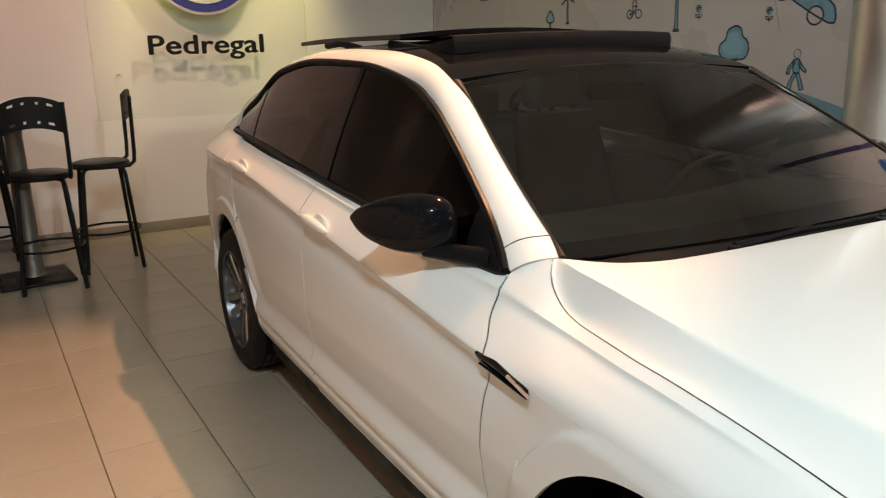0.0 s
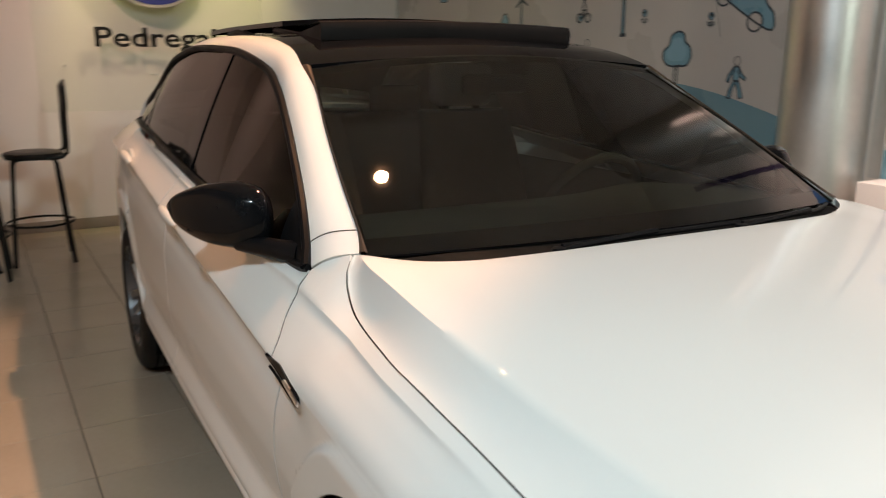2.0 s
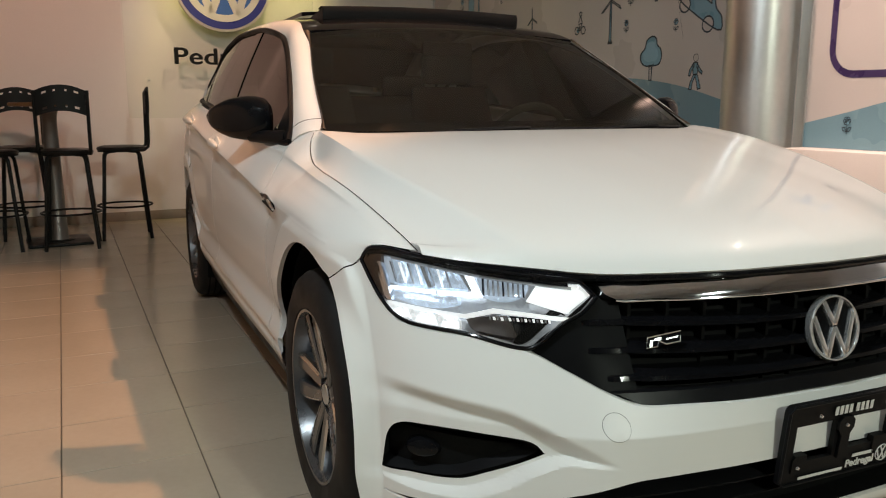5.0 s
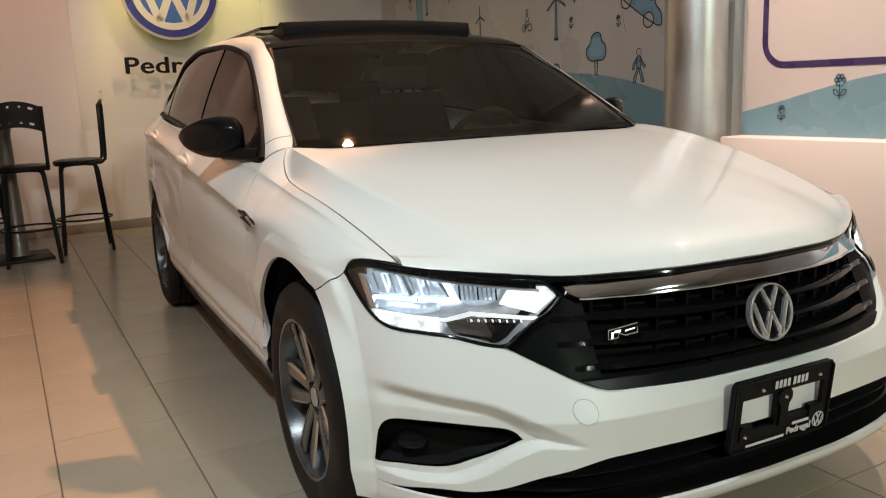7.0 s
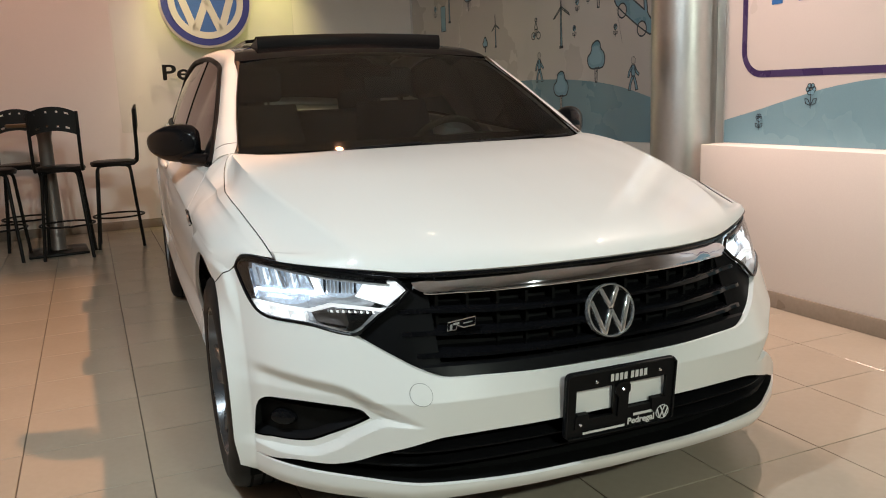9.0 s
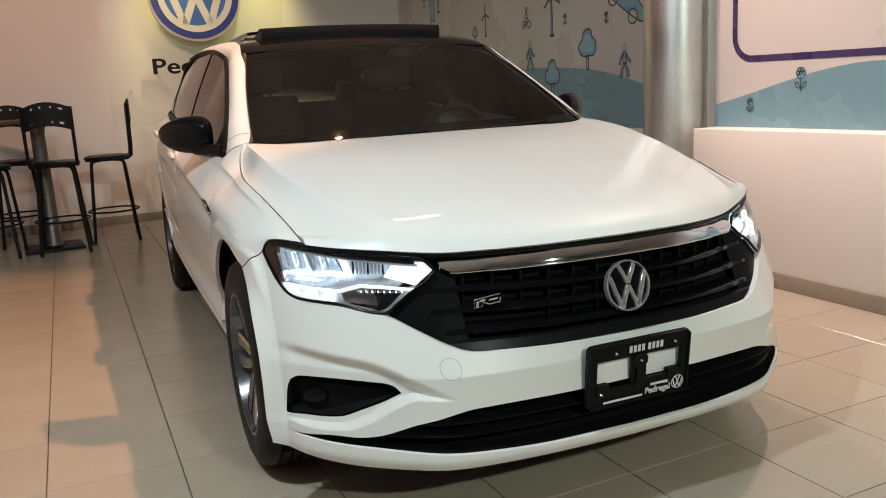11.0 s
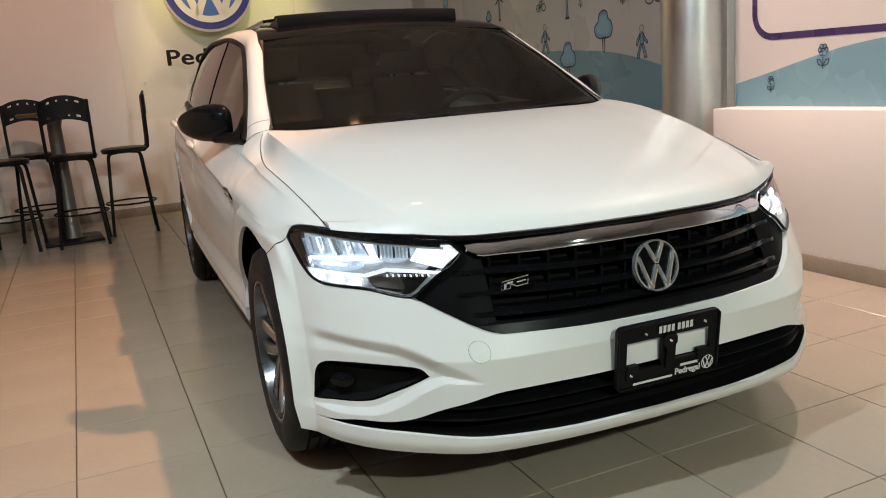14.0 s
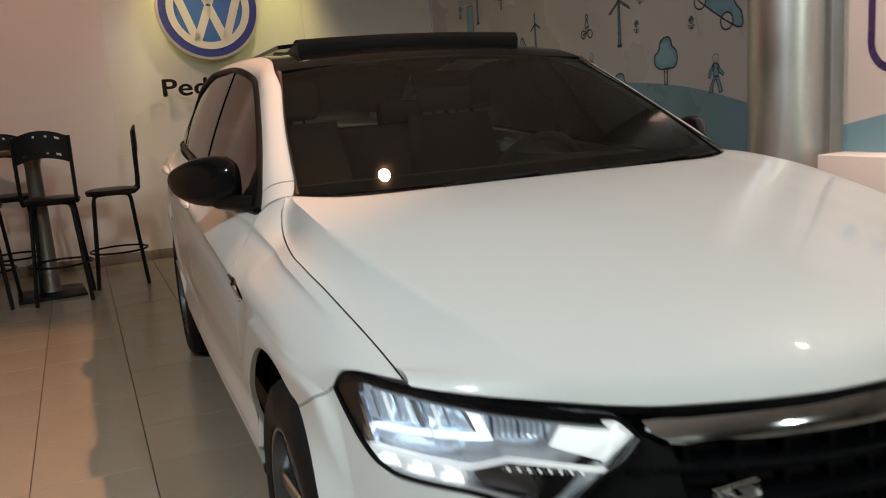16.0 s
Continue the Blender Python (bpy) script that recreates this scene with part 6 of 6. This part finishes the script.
for dx, dz, dep in ((-0.0055, 0.0, 0.0120), (0.0, 0.003, 0.0124), (0.0055, 0.0, 0.0128), (0.0, -0.003, 0.0132)):
    one = words("Pedregal", 0.205, dep, 1.03, None, 0.0)
    x0, x1 = min(v.co.x for v in one.verts), max(v.co.x for v in one.verts)
    one.transform(pose(0.052 + dx, PV - 0.010, 1.415 + dz) @ Matrix.Diagonal((0.90 / (x1 - x0), 1, 1, 1)) @ pose(-(x0 + x1) / 2, 0, 0))
    tmp = bpy.data.meshes.new("tmp")
    one.to_mesh(tmp)
    one.free()
    let_bm.from_mesh(tmp)
    bpy.data.meshes.remove(tmp)
part("lettering", let_bm, LETTER, sign, "raised black letters")
NAVY = mat("emblem_blue", (0.035, 0.04, 0.24), 0.3, spread=0.05)
MIDBLUE = mat("emblem_mid_blue", (0.05, 0.14, 0.42), 0.3, spread=0.2, scale=3)
SILVER = mat("emblem_silver", (0.72, 0.68, 0.58), 0.32, 0.1, spread=0.03)
RE, ME = 0.432, pose(0.045, PV - 0.035, 2.135)
part("emblem_disc", lathe([(0, 0), (RE, 0), (RE, 0.03), (RE - 0.012, 0.036), (0, 0.036)], 72, ME @ pose(0, 0, 0, 90), closed=False), SILVER, sign)
part("emblem_field", lathe([(0, 0.036), (RE - 0.022, 0.036), (RE - 0.022, 0.041), (0, 0.041)], 72, ME @ pose(0, 0, 0, 90), closed=False), NAVY, sign)
part("emblem_ring", lathe([(RE - 0.085, 0.041), (RE - 0.085, 0.05), (RE - 0.145, 0.05), (RE - 0.145, 0.041)], 72, ME @ pose(0, 0, 0, 90)), SILVER, sign)
part("emblem_centre", lathe([(0, 0.041), (RE - 0.145, 0.041), (RE - 0.145, 0.043), (0, 0.043)], 64, ME @ pose(0, 0, 0, 90), closed=False), MIDBLUE, sign)
for st in (V_STROKE, W_STROKE):
    for (x0, z0), (x1, z1) in zip(st, st[1:]):
        k = RE - 0.10
        d = Vector((x1 - x0, z1 - z0)).normalized()
        w = 0.034
        o = [(k * x0 - d.y * w, k * z0 + d.x * w), (k * x1 - d.y * w, k * z1 + d.x * w), (k * x1 + d.y * w, k * z1 - d.x * w), (k * x0 + d.y * w, k * z0 - d.x * w)]
        part("emblem_stroke", plate(o, 0.0105, ME @ pose(0, -0.040, 0)), SILVER, sign)

# ---- bar stools and table ----
stool = holder("bar_stool", None, "black iron bar stool with padded seat and pierced backrest", "stool", "stools round the table")
part("seat", lathe([(0, 0.735), (0.15, 0.735), (0.178, 0.727), (0.186, 0.712), (0.180, 0.700), (0.0, 0.698)], 40, closed=False), VINYL, stool)
part("seat_frame", lathe([(0.178, 0.702), (0.178, 0.690), (0.160, 0.690), (0.160, 0.702)], 40), IRON, stool)
for sx in (-1, 1):
    for sy in (-1, 1):
        part("leg", tube([(sx * 0.055, sy * 0.055, 0.694), (sx * 0.100, sy * 0.100, 0.692), (sx * 0.119, sy * 0.119, 0.682), (sx * 0.129, sy * 0.129, 0.660), (sx * 0.133, sy * 0.133, 0.63), (sx * 0.152, sy * 0.152, 0.35), (sx * 0.178, sy * 0.178, 0.0)], 0.0135, 10), IRON, stool)
    part("back_post", tube([(sx * 0.165, -0.06, 0.700), (sx * 0.168, -0.16, 0.704), (sx * 0.170, -0.192, 0.73), (sx * 0.171, -0.198, 0.80), (sx * 0.173, -0.205, 1.155)], 0.013, 10), IRON, stool)
part("foot_ring", tube([(0.205 * math.cos(a), 0.205 * math.sin(a), 0.262) for a in np.linspace(0, 2 * math.pi, 41)[:-1]], 0.008, 8, True), IRON, stool)
# pierced back panel: columns between a curved lower and a curved upper edge
bm = bmesh.new()
xs = np.linspace(-0.178, 0.178, 25)
top_e = lambda x: 1.195 - 0.050 * (x / 0.178) ** 2
low_e = lambda x: 1.012 - 0.045 * (x / 0.178) ** 2
holes = [(hx, hz) for hz in (0.80, 0.19) for hx in (-0.105, -0.036, 0.036, 0.105)]
rows = [0, 0.09, 0.15, 0.24, 0.30, 0.5, 0.70, 0.76, 0.84, 0.90, 1.0]
grid = {}
for i, x in enumerate(xs):
    for j, t in enumerate(rows):
        y = -0.206 + 0.022 * (1 - (x / 0.178) ** 2) * -1
        grid[i, j] = bm.verts.new((x, y, low_e(x) + t * (top_e(x) - low_e(x))))
for i in range(24):
    for j in range(10):
        cx, ct = (xs[i] + xs[i + 1]) / 2, (rows[j] + rows[j + 1]) / 2
        if any(abs(cx - hx) < 0.0135 and abs(ct - hz) < 0.055 for hx, hz in holes):
            continue
        bm.faces.new((grid[i, j], grid[i + 1, j], grid[i + 1, j + 1], grid[i, j + 1]))
ext = bmesh.ops.extrude_face_region(bm, geom=bm.faces[:])
bmesh.ops.translate(bm, vec=(0, 0.014, 0), verts=[v for v in ext["geom"] if isinstance(v, bmesh.types.BMVert)])
bmesh.ops.delete(bm, geom=[v for v in bm.verts if not v.link_faces], context="VERTS")
bmesh.ops.recalc_face_normals(bm, faces=bm.faces)
part("backrest", bm, IRON, stool)
stool.matrix_world = ROOM @ pose(-1.345, 5.585, 0, 0, 0, -3)
for u, v, a in ((-0.945, 5.905, 88), (-1.665, 6.235, 184), (-1.845, 5.675, -96)):
    copy_thing(stool, ROOM @ pose(u, v, 0, 0, 0, a))

table = holder("bar_table", ROOM @ pose(-1.445, 5.83, 0), "round dark-wood bar table on a grey pedestal", "table")
GREYMETAL = mat("pedestal_metal", (0.22, 0.19, 0.175), 0.42, 0.5, spread=0.1)
part("tabletop", lathe([(0, 1.072), (0.265, 1.072), (0.272, 1.066), (0.272, 1.048), (0.262, 1.042), (0, 1.042)], 56, closed=False), WOOD, table)
part("pedestal", lathe([(0.075, 0.028), (0.066, 0.05), (0.052, 0.95), (0.07, 1.03), (0.09, 1.042), (0.0, 1.042)], 32, closed=False), GREYMETAL, table)
part("base", box(-0.225, 0.225, -0.225, 0.225, 0.0, 0.022, 0.008, 3, pose(0, 0, 0, 0, 0, 4)), IRON, table)
part("collar", lathe([(0.0, 0.030), (0.10, 0.030), (0.112, 0.026), (0.115, 0.0215), (0.0, 0.0215)], 40, closed=False), IRON, table)

# ---- recessed ceiling lamps ----
GLOW = mat("lamp_glass", (0.9, 0.85, 0.7), 0.4, emit=(1.0, 0.82, 0.55), strength=40.0)
DIM = mat("lamp_glass_side", (0.9, 0.85, 0.7), 0.4, emit=(1.0, 0.92, 0.80), strength=7.0)
for x, y in SPOTS:
    cl = holder("ceiling_lamp", pose(x, y, CEIL), "round white recessed ceiling spotlight", "lamp", "ceiling spotlights")
    part("trim_ring", lathe([(0.036, 0.0), (0.07, 0.0), (0.07, -0.006), (0.063, -0.012), (0.04, -0.008)], 32), PLASTER, cl)
    part("lamp_glass", lathe([(0, -0.002), (0.024, -0.002), (0.036, 0.0), (0, 0.0)], 24, closed=False), GLOW if y == 2.36 else DIM, cl)
